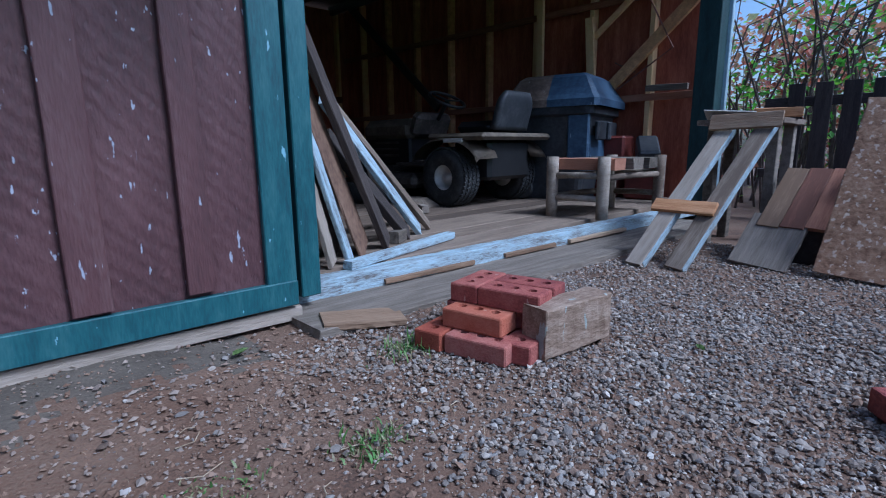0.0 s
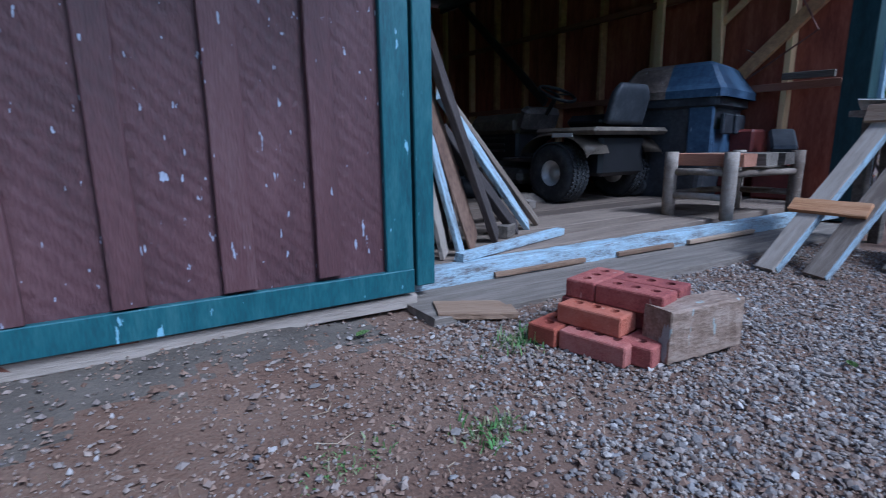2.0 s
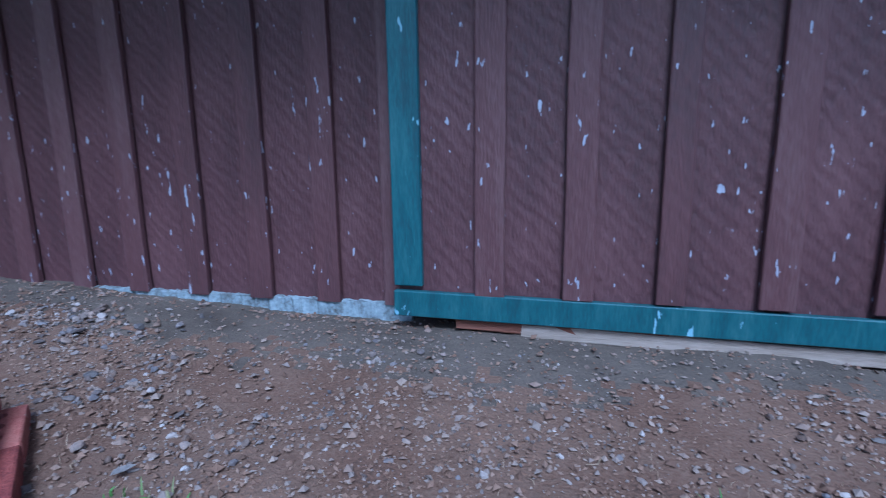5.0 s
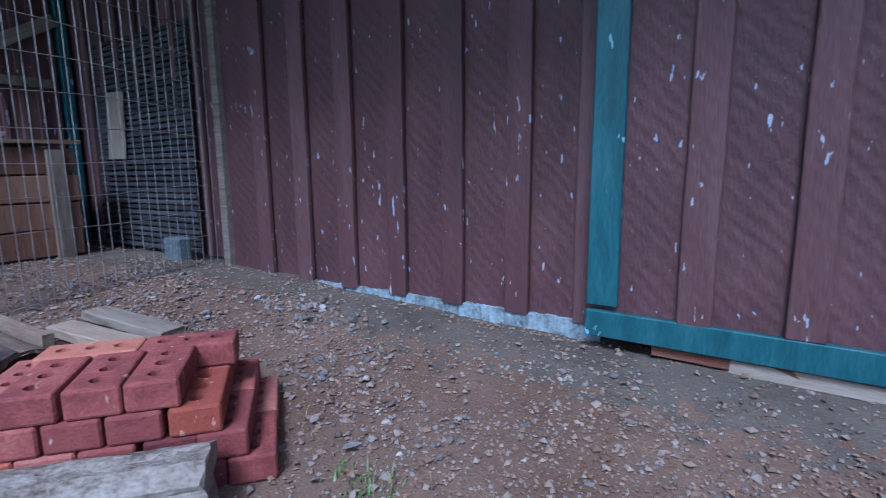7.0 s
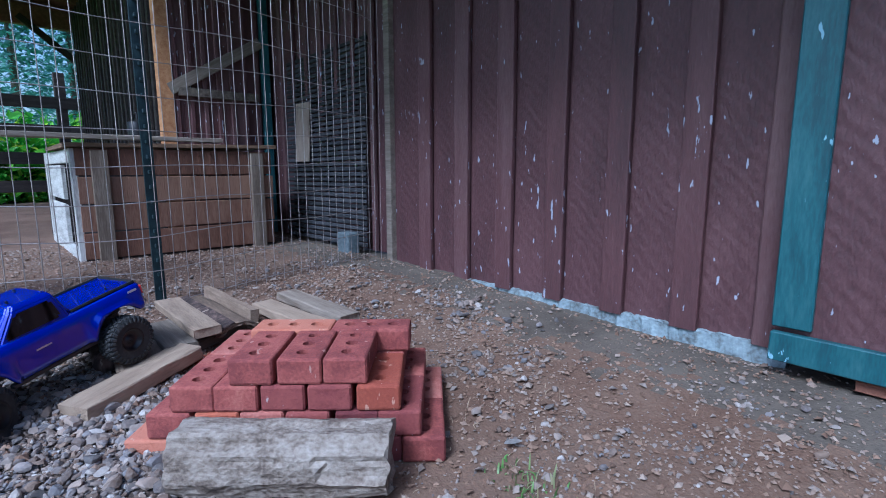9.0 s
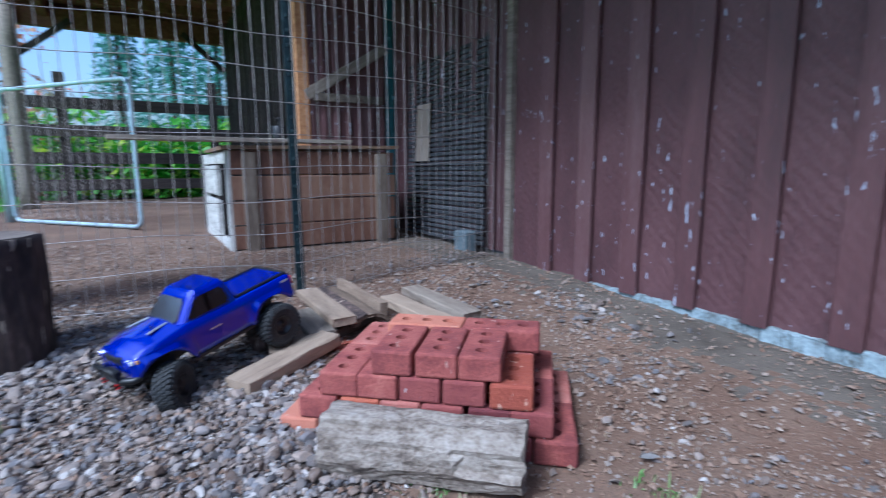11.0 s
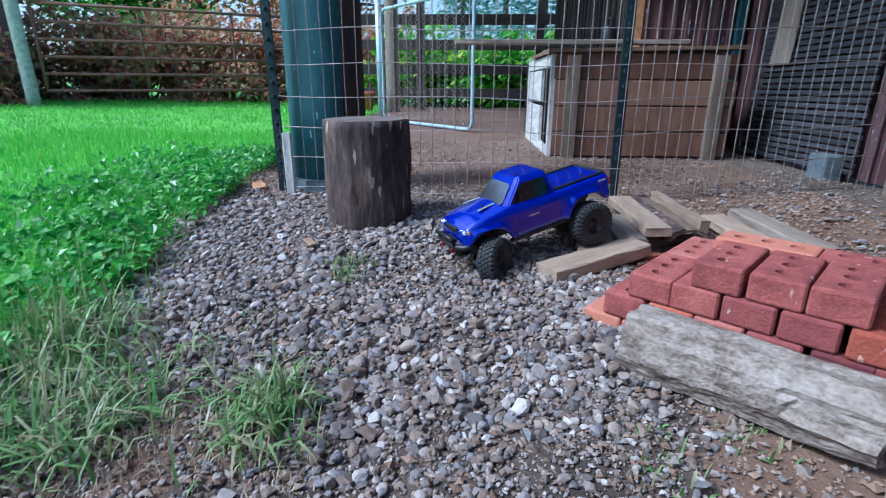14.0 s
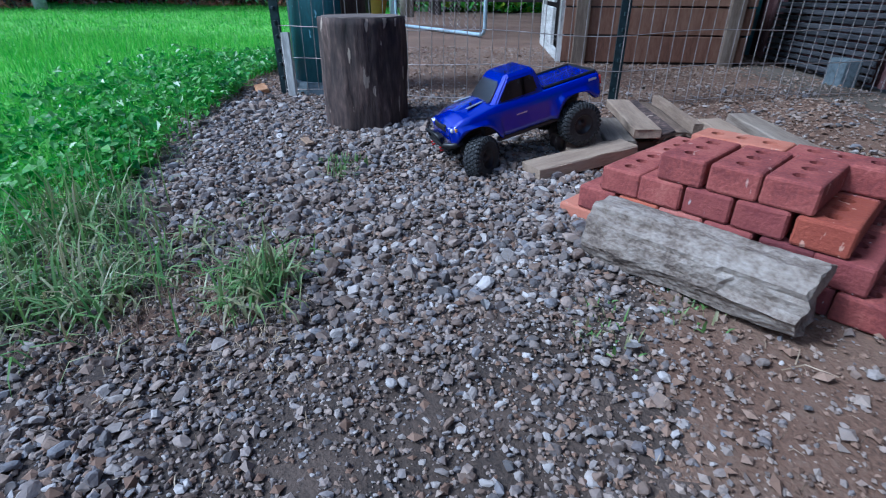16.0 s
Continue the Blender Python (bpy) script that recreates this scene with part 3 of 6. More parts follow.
def blades(name, pts, tall, wide, mat, label, lean=0.5, seed=1, base=None, category="grass"):
    """One mesh of grass blades: each a bent, tapering strip."""
    r = np.random.default_rng(seed)
    n = len(pts)
    h = tall * r.uniform(0.45, 1.25, n)
    a, t = r.uniform(0, 6.283, n), np.clip(np.abs(r.normal(0, lean, n)) * 1.5, 0.12, 2.7)
    d = np.stack([np.cos(a), np.sin(a)], -1)
    s = np.stack([-np.sin(a), np.cos(a)], -1)
    b = np.column_stack([pts, height(pts[:, 0], pts[:, 1]) - 0.004])
    w = wide * r.uniform(0.6, 1.3, n)
    rows = []
    for f, k in ((0, 1.0), (0.45, 0.85), (0.8, 0.5), (1.0, 0.05)):
        off = np.column_stack([d * (h * (1 - np.cos(t * f)) / t)[:, None], h * np.sin(t * f) / t])
        side = np.column_stack([s * (w * k)[:, None], np.zeros(n)])
        rows += [b + off - side, b + off + side]
    v = np.stack(rows, 1)
    f = np.array([(0, 1, 3, 2), (2, 3, 5, 4), (4, 5, 7, 6)])[None] + 8 * np.arange(n)[:, None, None]
    return tagged(new(name, soup(name, v.reshape(-1, 3), f.reshape(-1, 4), mat, True)), label, category, kind="stuff")


p = scatter(46000, -4.6, -0.5, -3.6, -1.05, lambda x, y: (y < lawn_edge(x) + 0.05 * blotch(x, y, 5)) * (0.35 + 0.65 * blotch(x, y, 3)), 21)
blades("lawn_grass", p, 0.075, 0.0022, GRASS, "bright green lawn grass", 0.6, 2)
p = scatter(60000, -12, -2, -8.5, -1.45, lambda x, y: 1.0 * (np.hypot(x, y) < 12) * (y < lawn_edge(x) - 0.02) * ((x < -4.5) | (y < -2.8)), 22)
blades("far_lawn_grass", p, 0.05, 0.004, GRASS, "bright green mown lawn", 1.5, 3)


def clump(cx, cy, rx, n, seed):
    r = np.random.default_rng(seed)
    return np.column_stack([r.normal(cx, rx, n), r.normal(cy, rx * 0.7, n)])


for cx_, cy_, rx_, n_, tall_ in ((-1.235, -0.86, 0.09, 340, 0.12), (-1.27, -0.57, 0.05, 310, 0.10), (-1.12, -1.02, 0.09, 340, 0.15), (-1.45, -1.08, 0.08, 380, 0.15), (-1.5, -1.2, 0.10, 380, 0.10), (-1.85, -1.27, 0.12, 360, 0.09), (-1.87, -0.57, 0.045, 130, 0.045),
                                 (0.54, 0.75, 0.045, 130, 0.035), (0.24, 0.82, 0.05, 110, 0.02), (0.9, 1.06, 0.05, 150, 0.045), (-0.075, 0.82, 0.03, 70, 0.03), (-1.2, 0.07, 0.04, 60, 0.03),
                                 (-1.28, 0.24, 0.04, 60, 0.03), (-1.05, 0.62, 0.04, 60, 0.03), (-1.55, -0.75, 0.05, 60, 0.03)):
    blades("grass_tuft", clump(cx_, cy_, rx_, n_, n_), tall_ * (1.05 if n_ > 300 else 1), 0.0027, DRYGRASS, "small tuft of green grass growing in the gravel", 3.0 if n_ > 300 else 1.3, n_)

p = scatter(2600, -2.4, 1.6, -1.1, 1.2, lambda x, y: 0.3 + 0.7 * blotch(x, y, 3.3), 41)
litter = blades("dry_litter", p, 0.03, 0.0009, STRAW, "thin dry grass litter strewn over the gravel", 2.2, 43)
p = np.vstack([clump(-1.25, -0.72, 0.16, 900, 71), clump(-1.15, -0.5, 0.07, 250, 72)])
blades("dry_litter", p, 0.035, 0.001, STRAW, "mat of dry brown grass roots round the tufts", 2.0, 44)


def leaves(name, centres, size, mat, label, category, seed=1, flat=0.5, kind="stuff", parent=None):
    """One mesh of many small pointed leaves, each folded along its middle."""
    r = np.random.default_rng(seed)
    n = len(centres)
    a = r.uniform(0, 6.283, n)
    el = r.normal(0, flat, n)
    roll = r.normal(0, flat, n)
    d = np.stack([np.cos(a) * np.cos(el), np.sin(a) * np.cos(el), np.sin(el)], -1)
    s = np.stack([-np.sin(a), np.cos(a), np.sin(roll)], -1)
    up = np.cross(d, s)
    L = (size * r.uniform(0.5, 1.4, n))[:, None]
    v = np.stack([centres - d * L * 0.5, centres - s * L * 0.34 + up * L * 0.1, centres + d * L * 0.6, centres + s * L * 0.34 + up * L * 0.1], 1)
    f = np.array([(0, 1, 2), (0, 2, 3)])[None] + 4 * np.arange(n)[:, None, None]
    ob = new(name, soup(name, v.reshape(-1, 3), f.reshape(-1, 3), mat))
    if parent is not None:
        ob.parent = parent
        return ob
    return tagged(ob, label, category, kind=kind)


p = scatter(34000, -3.6, -0.9, -2.5, -1.1, lambda x, y: (y < lawn_edge(x) + 0.06) * smooth(-2.3, -1.3, y) * (0.15 + 0.85 * blotch(x, y, 4)), 31)
r = np.random.default_rng(31)
leaves("clover_weeds", np.column_stack([p, height(p[:, 0], p[:, 1]) + r.uniform(0.005, 0.05, len(p)) + 0.075 * r.uniform(0, 1, len(p)) * blotch(p[:, 0], p[:, 1], 9)]), 0.029, WEED, "low broad-leaved weeds at the edge of the lawn", "weeds", 4, 0.6)

# ---- barn: front wall, shed room, roof ----
WALL_Y = 1.64


def batten_mesh(width, tall, seed, mat, deep=0.028):
    """An upright batten with worn, slightly wandering edges, standing a finger's breadth off its sheet."""
    rng = random.Random(seed + int(width * 1000))
    bm = bmesh.new()
    rows, b, n = [], 0.005, 14
    for i in range(n + 1):
        z = -tall / 2 + tall * i / n
        o = rng.uniform(-0.0015, 0.0015)
        l_, r_ = -width / 2 + o + rng.uniform(-0.001, 0.001), width / 2 + o + rng.uniform(-0.001, 0.001)
        f = -deep / 2 + rng.uniform(-0.0008, 0.0008)
        pts_ = ((l_ + 0.006, deep / 2), (l_, deep / 2 - 0.006), (l_, f + b), (l_ + b * 0.3, f + b * 0.3), (l_ + b, f), (r_ - b, f), (r_ - b * 0.3, f + b * 0.3), (r_, f + b), (r_, deep / 2 - 0.006), (r_ - 0.006, deep / 2))
        rows.append([bm.verts.new((x, y_, z)) for x, y_ in pts_])
    k_ = len(rows[0])
    for a_, b_ in zip(rows, rows[1:]):
        for i in range(k_):
            bm.faces.new((a_[i], a_[(i + 1) % k_], b_[(i + 1) % k_], b_[i]))
    bm.faces.new(rows[0][::-1])
    bm.faces.new(rows[-1])
    bmesh.ops.recalc_face_normals(bm, faces=bm.faces)
    return finish("batten", bm, mat)


def panelled(name, x0, x1, z0, z1, y, battens, width, label, mat=MAROON, bat=MAROON2, thick=0.03):
    """A board-and-batten wall facing -y: a sheet with upright battens as pieces of their own."""
    w = thing(name, box(x1 - x0, thick, z1 - z0, ((x0 + x1) / 2, y + thick / 2, (z0 + z1) / 2), 0), mat, label, "wall", kind="structure")
    for i, b in enumerate(battens):
        part("batten", batten_mesh(width, z1 - z0 - 0.004, i, bat), bat, w, m=pose(b + width / 2, y - 0.0185, (z0 + z1) / 2 + 0.002))
    return w


panelled("wall_north", -2.79, -0.80, 0.085, 2.55, WALL_Y, [-1.195 - 0.27 * k for k in range(6)] + [-0.94], 0.09, "dark maroon board-and-batten barn wall with flaking paint")
footing = thing("footing", worn_board(2.0, 0.10, 0.16, 5, 140, 0.011), FOOTING, "pale blue-grey painted concrete footing under the barn wall", "footing", pose(-1.85, 1.668, 0.014), kind="structure")
corner = thing("trim", box(0.05, 0.06, 2.4, (-2.812, 1.635, 1.30), 0.004), GREYWOOD, "weathered grey corner board", "trim", kind="structure")
thing("trim", box(0.07, 0.024, 2.4, (-2.875, 1.70, 1.30), 0.003), MAROON2, "maroon corner board", "trim", kind="structure")
panelled("wall_recess", -4.52, -2.84, 0.12, 2.5, 1.72, [-3.1 - 0.2 * k for k in range(7)], 0.04, "shaded grey-maroon board wall behind the wire fence")

# the big door that slides before the wall
DOOR_Y = 1.50
door = empty("door_1", pose(0, 0, 0), "closed maroon barn door leaf with teal trim and flaking paint", "door", kind="structure")
part("panel", box(1.62, 0.02, 2.25, (-0.037, DOOR_Y + 0.012, 1.27), 0.001), MAROON, door)
for a, b in ((-0.6, -0.51), (-0.34, -0.254), (-0.082, -0.005), (0.18, 0.27), (0.45, 0.527)):
    part("batten", batten_mesh(b - a, 2.22, int(a * 100), MAROON2, 0.024), MAROON2, door, m=pose((a + b) / 2, DOOR_Y - 0.0125, 1.285))
part("stile", box(0.093, 0.022, 2.2, (-0.812, DOOR_Y - 0.009, 1.295), 0.003), TEAL, door, "teal painted stile")
part("stile", box(0.1, 0.022, 2.2, (0.735, DOOR_Y - 0.009, 1.25), 0.003), TEAL, door, "teal painted stile")
part("bottom_rail", box(1.645, 0.026, 0.082, (0, 0, 0), 0.003), TEAL, door, "teal painted bottom rail", pose(-0.037, DOOR_Y - 0.012, 0.127, 0, 0.85, 0))
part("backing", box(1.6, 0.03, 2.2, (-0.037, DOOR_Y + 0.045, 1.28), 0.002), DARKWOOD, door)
thing("bottom_board", worn_board(1.25, 0.024, 0.045, 7, 12, 0.003), OLDWOOD, "weathered pale board under the barn door", "board", pose(0.17, 1.505, 0.052, 0, 1.3, 0))
thing("bottom_board", worn_board(0.62, 0.026, 0.04, 8, 8, 0.003), REDWOOD, "reddish brown board under the barn door", "board", pose(-0.35, 1.508, 0.072, 0, 1.3, 0))
thing("wall_infill", box(1.72, 0.03, 2.4, (0.02, 1.655, 1.35), 0), DARKWOOD, "dark boards behind the barn door", "wall", kind="structure")
thing("jamb_left", box(0.075, 0.10, 2.45, (0.862, 1.575, 1.30), 0.004), TEAL, "teal painted door post", "door post", kind="structure")
jamb = thing("jamb_right", box(0.16, 0.16, 2.6, (4.30, 1.46, 1.3), 0.004), SHADETEAL, "teal corner post of the open shed, shade put into its colour", "door post", kind="structure")
thing("trim", box(0.05, 0.03, 2.5, (4.40, 1.37, 1.3), 0.003), PIPE, "pale green edge trim of the corner post", "trim", kind="structure")
# out of view; hangs low enough to cut the light inside the shed
thing("wall_lintel", box(3.6, 0.05, 0.5, (2.7, 1.56, 2.42), 0.003), MAROON, "unseen maroon boards over the open doorway, set low to dim the shed", "wall", kind="structure")

# shed room
R0, R1, B1 = -2.9, 4.75, 7.0
shed_floor = empty("floor", pose(0, 0, 0), "dusty plank floor of the open shed", "floor", kind="structure")
k = 0
for i in range(30):
    yy = 1.72 + 0.18 * i
    me = finish("plank", box(3.9, 0.174, 0.05, (0, 0, 0), 0.003), FLOORWOOD)
    part("plank", me, FLOORWOOD, shed_floor, m=pose(2.78, yy + 0.06, 0.075 + 0.002 * ((i * 7) % 3)))
thing("wall_east", box(0.05, B1 - 1.5, 2.7, (R1 + 0.06, (B1 + 1.5) / 2, 1.33), 0), INNER, "unlined reddish board wall inside the shed", "wall", kind="structure")
thing("wall_back", box(R1 - R0 + 0.4, 0.05, 2.6, ((R0 + R1) / 2, B1 + 0.03, 1.3), 0), INNER, "unlined reddish board wall at the back of the shed", "wall", kind="structure")
thing("wall_west", box(0.05, B1 - 1.7, 2.6, (R0, (B1 + 1.75) / 2, 1.3), 0), INNER, "unlined board wall of the shed", "wall", kind="structure")
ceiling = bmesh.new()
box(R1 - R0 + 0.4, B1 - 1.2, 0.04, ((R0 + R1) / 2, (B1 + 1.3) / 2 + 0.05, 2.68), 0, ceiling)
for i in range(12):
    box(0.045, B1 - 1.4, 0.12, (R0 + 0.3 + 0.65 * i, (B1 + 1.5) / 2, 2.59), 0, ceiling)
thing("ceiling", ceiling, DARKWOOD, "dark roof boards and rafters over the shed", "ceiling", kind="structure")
stud_mesh = finish("stud", worn_board(2.5, 0.09, 0.045, 3, 8, 0.003), STUD)
for yy in (6.45, 5.86, 5.27, 4.64, 4.02, 3.36, 2.70, 2.10):
    part("stud", stud_mesh, STUD, bpy.data.objects["wall_east"], m=board_pose((R1 - 0.02, yy, 0.1), (R1 - 0.02, yy, 2.6), (0, 1, 0)))
for i in range(9):
    part("stud", stud_mesh, STUD, bpy.data.objects["wall_back"], m=board_pose((0.2 + 0.55 * i, B1 - 0.03, 0.1), (0.2 + 0.55 * i, B1 - 0.03, 2.6), (1, 0, 0)))
east = bpy.data.objects["wall_east"]
for p0, p1, w, mat in (((4.63, 2.56, 1.0), (4.63, 1.60, 1.88), 0.10, STUD), ((4.62, 2.62, 1.58), (4.62, 2.10, 2.0), 0.05, STUD), ((4.69, 1.7, 1.88), (4.69, 6.9, 1.88), 0.06, REDWOOD), ((4.69, 1.7, 1.0), (4.69, 6.9, 1.0), 0.06, REDWOOD),
                       ((4.60, 2.08, 1.07), (4.60, 1.72, 1.06), 0.05, GREYWOOD), ((4.6, 3.22, 0.9), (4.6, 3.24, 2.5), 0.075, STUD), ((4.58, 2.60, 0.95), (4.58, 2.66, 1.75), 0.08, STUD), ((4.6, 4.75, 1.05), (4.6, 6.6, 2.6), 0.10, DARKWOOD)):
    L = (Vector(p1) - Vector(p0)).length
    part("brace", worn_board(L, w, 0.04, int(L * 100), 6, 0.003), mat, east, m=board_pose(p0, p1, (1, 0, 0)))
thing("rusty_rod", tube([(4.60, 2.12, 1.86), (4.60, 1.87, 1.39), (4.60, 2.36, 1.08)], 0.008, 6), RUST, "thin bent rusty rod hanging on the shed wall", "rod")
bk = bpy.data.objects["wall_back"]
p0, p1 = Vector((-1, 6.9, 1.3)), Vector((4.6, 6.9, 1.3))
part("brace", worn_board((p1 - p0).length, 0.09, 0.04, 9, 6, 0.003), REDWOOD, bk, m=board_pose(p0, p1, (0, 1, 0)))

# sill and step before the opening
sill = thing("sill", worn_board(3.6, 0.09, 0.075, 12, 60, 0.004), BLUEWHITE, "doorway sill beam in worn pale blue paint", "sill", board_pose((0.90, 1.645, 0.064), (4.4, 1.475, 0.064)), kind="structure")
thing("step", worn_board(3.2, 0.34, 0.05, 13, 40, 0.006), GREYWOOD, "weathered grey plank step along the sill", "step", board_pose((0.83, 1.47, 0.006), (3.9, 1.32, -0.004)), kind="structure")
thing("loose_strip", worn_board(0.5, 0.025, 0.022, 14, 8, 0.003), TANWOOD, "thin tan wooden strip lying along the sill", "wood strip", board_pose((1.23, 1.58, 0.046), (1.72, 1.558, 0.044)))
thing("loose_strip", worn_board(0.42, 0.03, 0.022, 15, 8, 0.003), TANWOOD, "thin tan wooden strip lying along the sill", "wood strip", board_pose((1.95, 1.545, 0.044), (2.35, 1.525, 0.044)))
thing("loose_strip", worn_board(0.62, 0.03, 0.022, 16, 8, 0.003), TANWOOD, "thin tan wooden strip lying along the sill", "wood strip", board_pose((2.5, 1.515, 0.044), (3.1, 1.485, 0.044)))
thing("loose_plank", worn_board(0.27, 0.14, 0.022, 17, 8, 0.004), TANWOOD, "short flat tan board lying on the soil", "board", board_pose((0.84, 1.37, 0.028), (1.02, 1.28, 0.02)))

# lean-to over the passage
panelled("wall_passage", -8.4, -4.55, 0.12, 2.5, 0.98, [-4.75 - 0.16 * i for i in range(23)], 0.05, "dark weathered board wall along the covered passage", GREYWOOD, DARKWOOD)
endw = thing("wall_end", box(0.04, 0.84, 2.4, (-4.545, 1.40, 1.3), 0), MAROON, "maroon end wall with a braced door", "wall", kind="structure")
zdoor = empty("door_2", pose(-4.51, 1.3, 0.12), "closed maroon plank door with a diagonal brace", "door", kind="structure")
for i in range(6):
    part("board", box(0.02, 0.092, 1.9, (0, -0.245 + 0.098 * i, 0.98), 0.003), MAROON2, zdoor)
for i in range(7):
    part("batten", box(0.02, 0.03, 1.9, (0.018, -0.294 + 0.098 * i, 0.98), 0.003), MAROON2, zdoor)
part("brace", worn_board(0.78, 0.08, 0.02, 4), GREYWOOD, zdoor, "weathered grey brace", board_pose((0.040, -0.29, 1.10), (0.040, 0.28, 1.45), (1, 0, 0)))
part("rail", box(0.02, 0.58, 0.06, (0.041, 0, 1.06), 0.002), GREYWOOD, zdoor)
thing("trim", box(0.05, 0.06, 2.3, (-4.485, 1.66, 1.25), 0.003), TEAL, "teal corner trim board", "trim", kind="structure")
thing("passage_post", box(0.09, 0.09, 2.4, (-4.52, 0.94, 1.3), 0.005), ORANGEWOOD, "orange-brown timber post", "post", kind="structure")
roof = bmesh.new()
box(4.3, 2.95, 0.04, (-6.55, 0.10, 2.62), 0, roof)
for i in range(7):
    box(0.05, 2.85, 0.11, (-4.5 - 0.66 * i, 0.10, 2.545), 0, roof)
# unseen eave, its depth and length chosen to shade the upper wall
eave = bmesh.new()
box(5.35, 1.25, 0.04, (-2.125, 0, 0.05), 0, eave)
for i in range(8):
    box(0.05, 1.1, 0.09, (-4.7 + 0.74 * i, 0, -0.017), 0, eave)
thing("ceiling_eave", eave, DARKWOOD, "unseen dark boarded low eave with rafters, added to shade the wall", "ceiling", pose(0.4, 1.02, 2.26, 14, 0, 0), kind="structure")
# added out of view to keep light off the right of the yard
thing("wall_south", box(5.6, 0.06, 2.3, (3.4, -3.0, 1.1), 0), MAROON, "unseen plain maroon board wall, added to shade the right of the yard", "wall", kind="structure")
box(0.10, 2.8, 0.22, (-8.4, 0.10, 2.42), 0.004, roof)
box(4.3, 0.09, 0.16, (-6.55, -1.0, 2.50), 0.004, roof)
thing("ceiling_lean_to", roof, REDWOOD, "brown boarded underside of the lean-to roof with rafters", "ceiling", kind="structure")
main_roof = bmesh.new()
box(8.6, 2.9, 0.05, (0.9, 3.0, 2.74), 0, main_roof)
box(8.6, 3.4, 0.05, (0.9, 5.9, 2.74), 0, main_roof)
thing("roof", main_roof, DARKWOOD, "plain dark roof over the barn", "roof", kind="structure")


def pole(name, x, y, r, z1, mat, label, sides=20):
    z = float(height(x, y))
    return thing(name, cyl(r, r * 0.96, z1 - z + 0.05, sides, (0, 0, 0), jitter=0.02, rings=6, seed=int(r * 1000)), mat, label, "post", pose(x, y, z - 0.05), smooth=True)


pole("roof_post", -2.86, -0.87, 0.165, 2.5, TEAL, "thick round teal-painted roof post", 28)
bm = bmesh.new()
rows = []
for i in range(15):
    z = 0.02 + 2.36 * i / 14
    arc = [radians(40 + 9 * noise.noise((i * 0.7, 3.0, 1.0)) + 11 * j) for j in range(11)]
    rows.append([bm.verts.new((q * (1 - 0.04 * z / 2.4) * math.cos(a), q * (1 - 0.04 * z / 2.4) * math.sin(a), z)) for q, a in [(0.1735, a) for a in arc] + [(0.16, a) for a in arc[::-1]]])
for a_, b_ in zip(rows, rows[1:]):
    for i in range(22):
        bm.faces.new((a_[i], a_[(i + 1) % 22], b_[(i + 1) % 22], b_[i]))
bm.faces.new(rows[0][::-1])
bm.faces.new(rows[-1])
bmesh.ops.recalc_face_normals(bm, faces=bm.faces)
part("bare_side", bm, BAREWOOD, bpy.data.objects["roof_post"], "bare dark brown weathered wood", pose(0, 0, 0.05))
thing("footing_pad", cyl(0.20, 0.185, 0.13, 18, jitter=0.03, seed=4), CONCRETE, "pale concrete footing round the teal post", "footing", pose(-2.86, -0.87, 0.04))
pole("roof_post", -8.3, -1.35, 0.10, 2.5, GREYWOOD, "weathered grey roof post", 10)
pole("roof_post", -7.4, -1.75, 0.08, 2.5, DARKWOOD, "dark weathered wooden roof post", 10)
for a, b in (((-8.3, -1.3, 1.95), (-8.35, -0.75, 2.4)), ((-8.3, 0.95, 1.95), (-8.35, 0.45, 2.4))):
    thing("knee_brace", worn_board((Vector(b) - Vector(a)).length, 0.07, 0.05, 2), DARKWOOD, "dark diagonal knee brace under the roof beam", "brace", board_pose(a, b, (1, 0, 0)))

# ---- wire fence with its steel posts ----


def steel_post(x, y, h, label, lean=0.0):
    z = float(height(x, y))
    p = empty("fence_post", pose(x, y, z - 0.03, 0, lean, 0), label, "fence post", "steel fence posts")
    part("shaft", box(0.012, 0.037, h, (0, 0, h / 2), 0.001), TPOST, p)
    part("flange", box(0.032, 0.008, h, (-0.02, 0, h / 2), 0.001), TPOST, p)
    stud = finish("lug", box(0.012, 0.012, 0.014, (0, 0, 0), 0.002), TPOST)
    for i in range(int(h / 0.055)):
        part("lug", stud, TPOST, p, m=pose(0.010, 0.0, 0.1 + 0.055 * i))
    return p


steel_post(-2.70, -1.04, 1.75, "dark steel fence post with lugs beside the teal post", 1.5)
steel_post(-2.60, 0.36, 1.75, "dark teal steel fence post with lugs", -1.0)
FENCE = [(-2.685, -1.03), (-2.66, -0.6), (-2.60, 0.0), (-2.585, 0.36), (-2.70, 0.95), (-2.87, 1.62)]


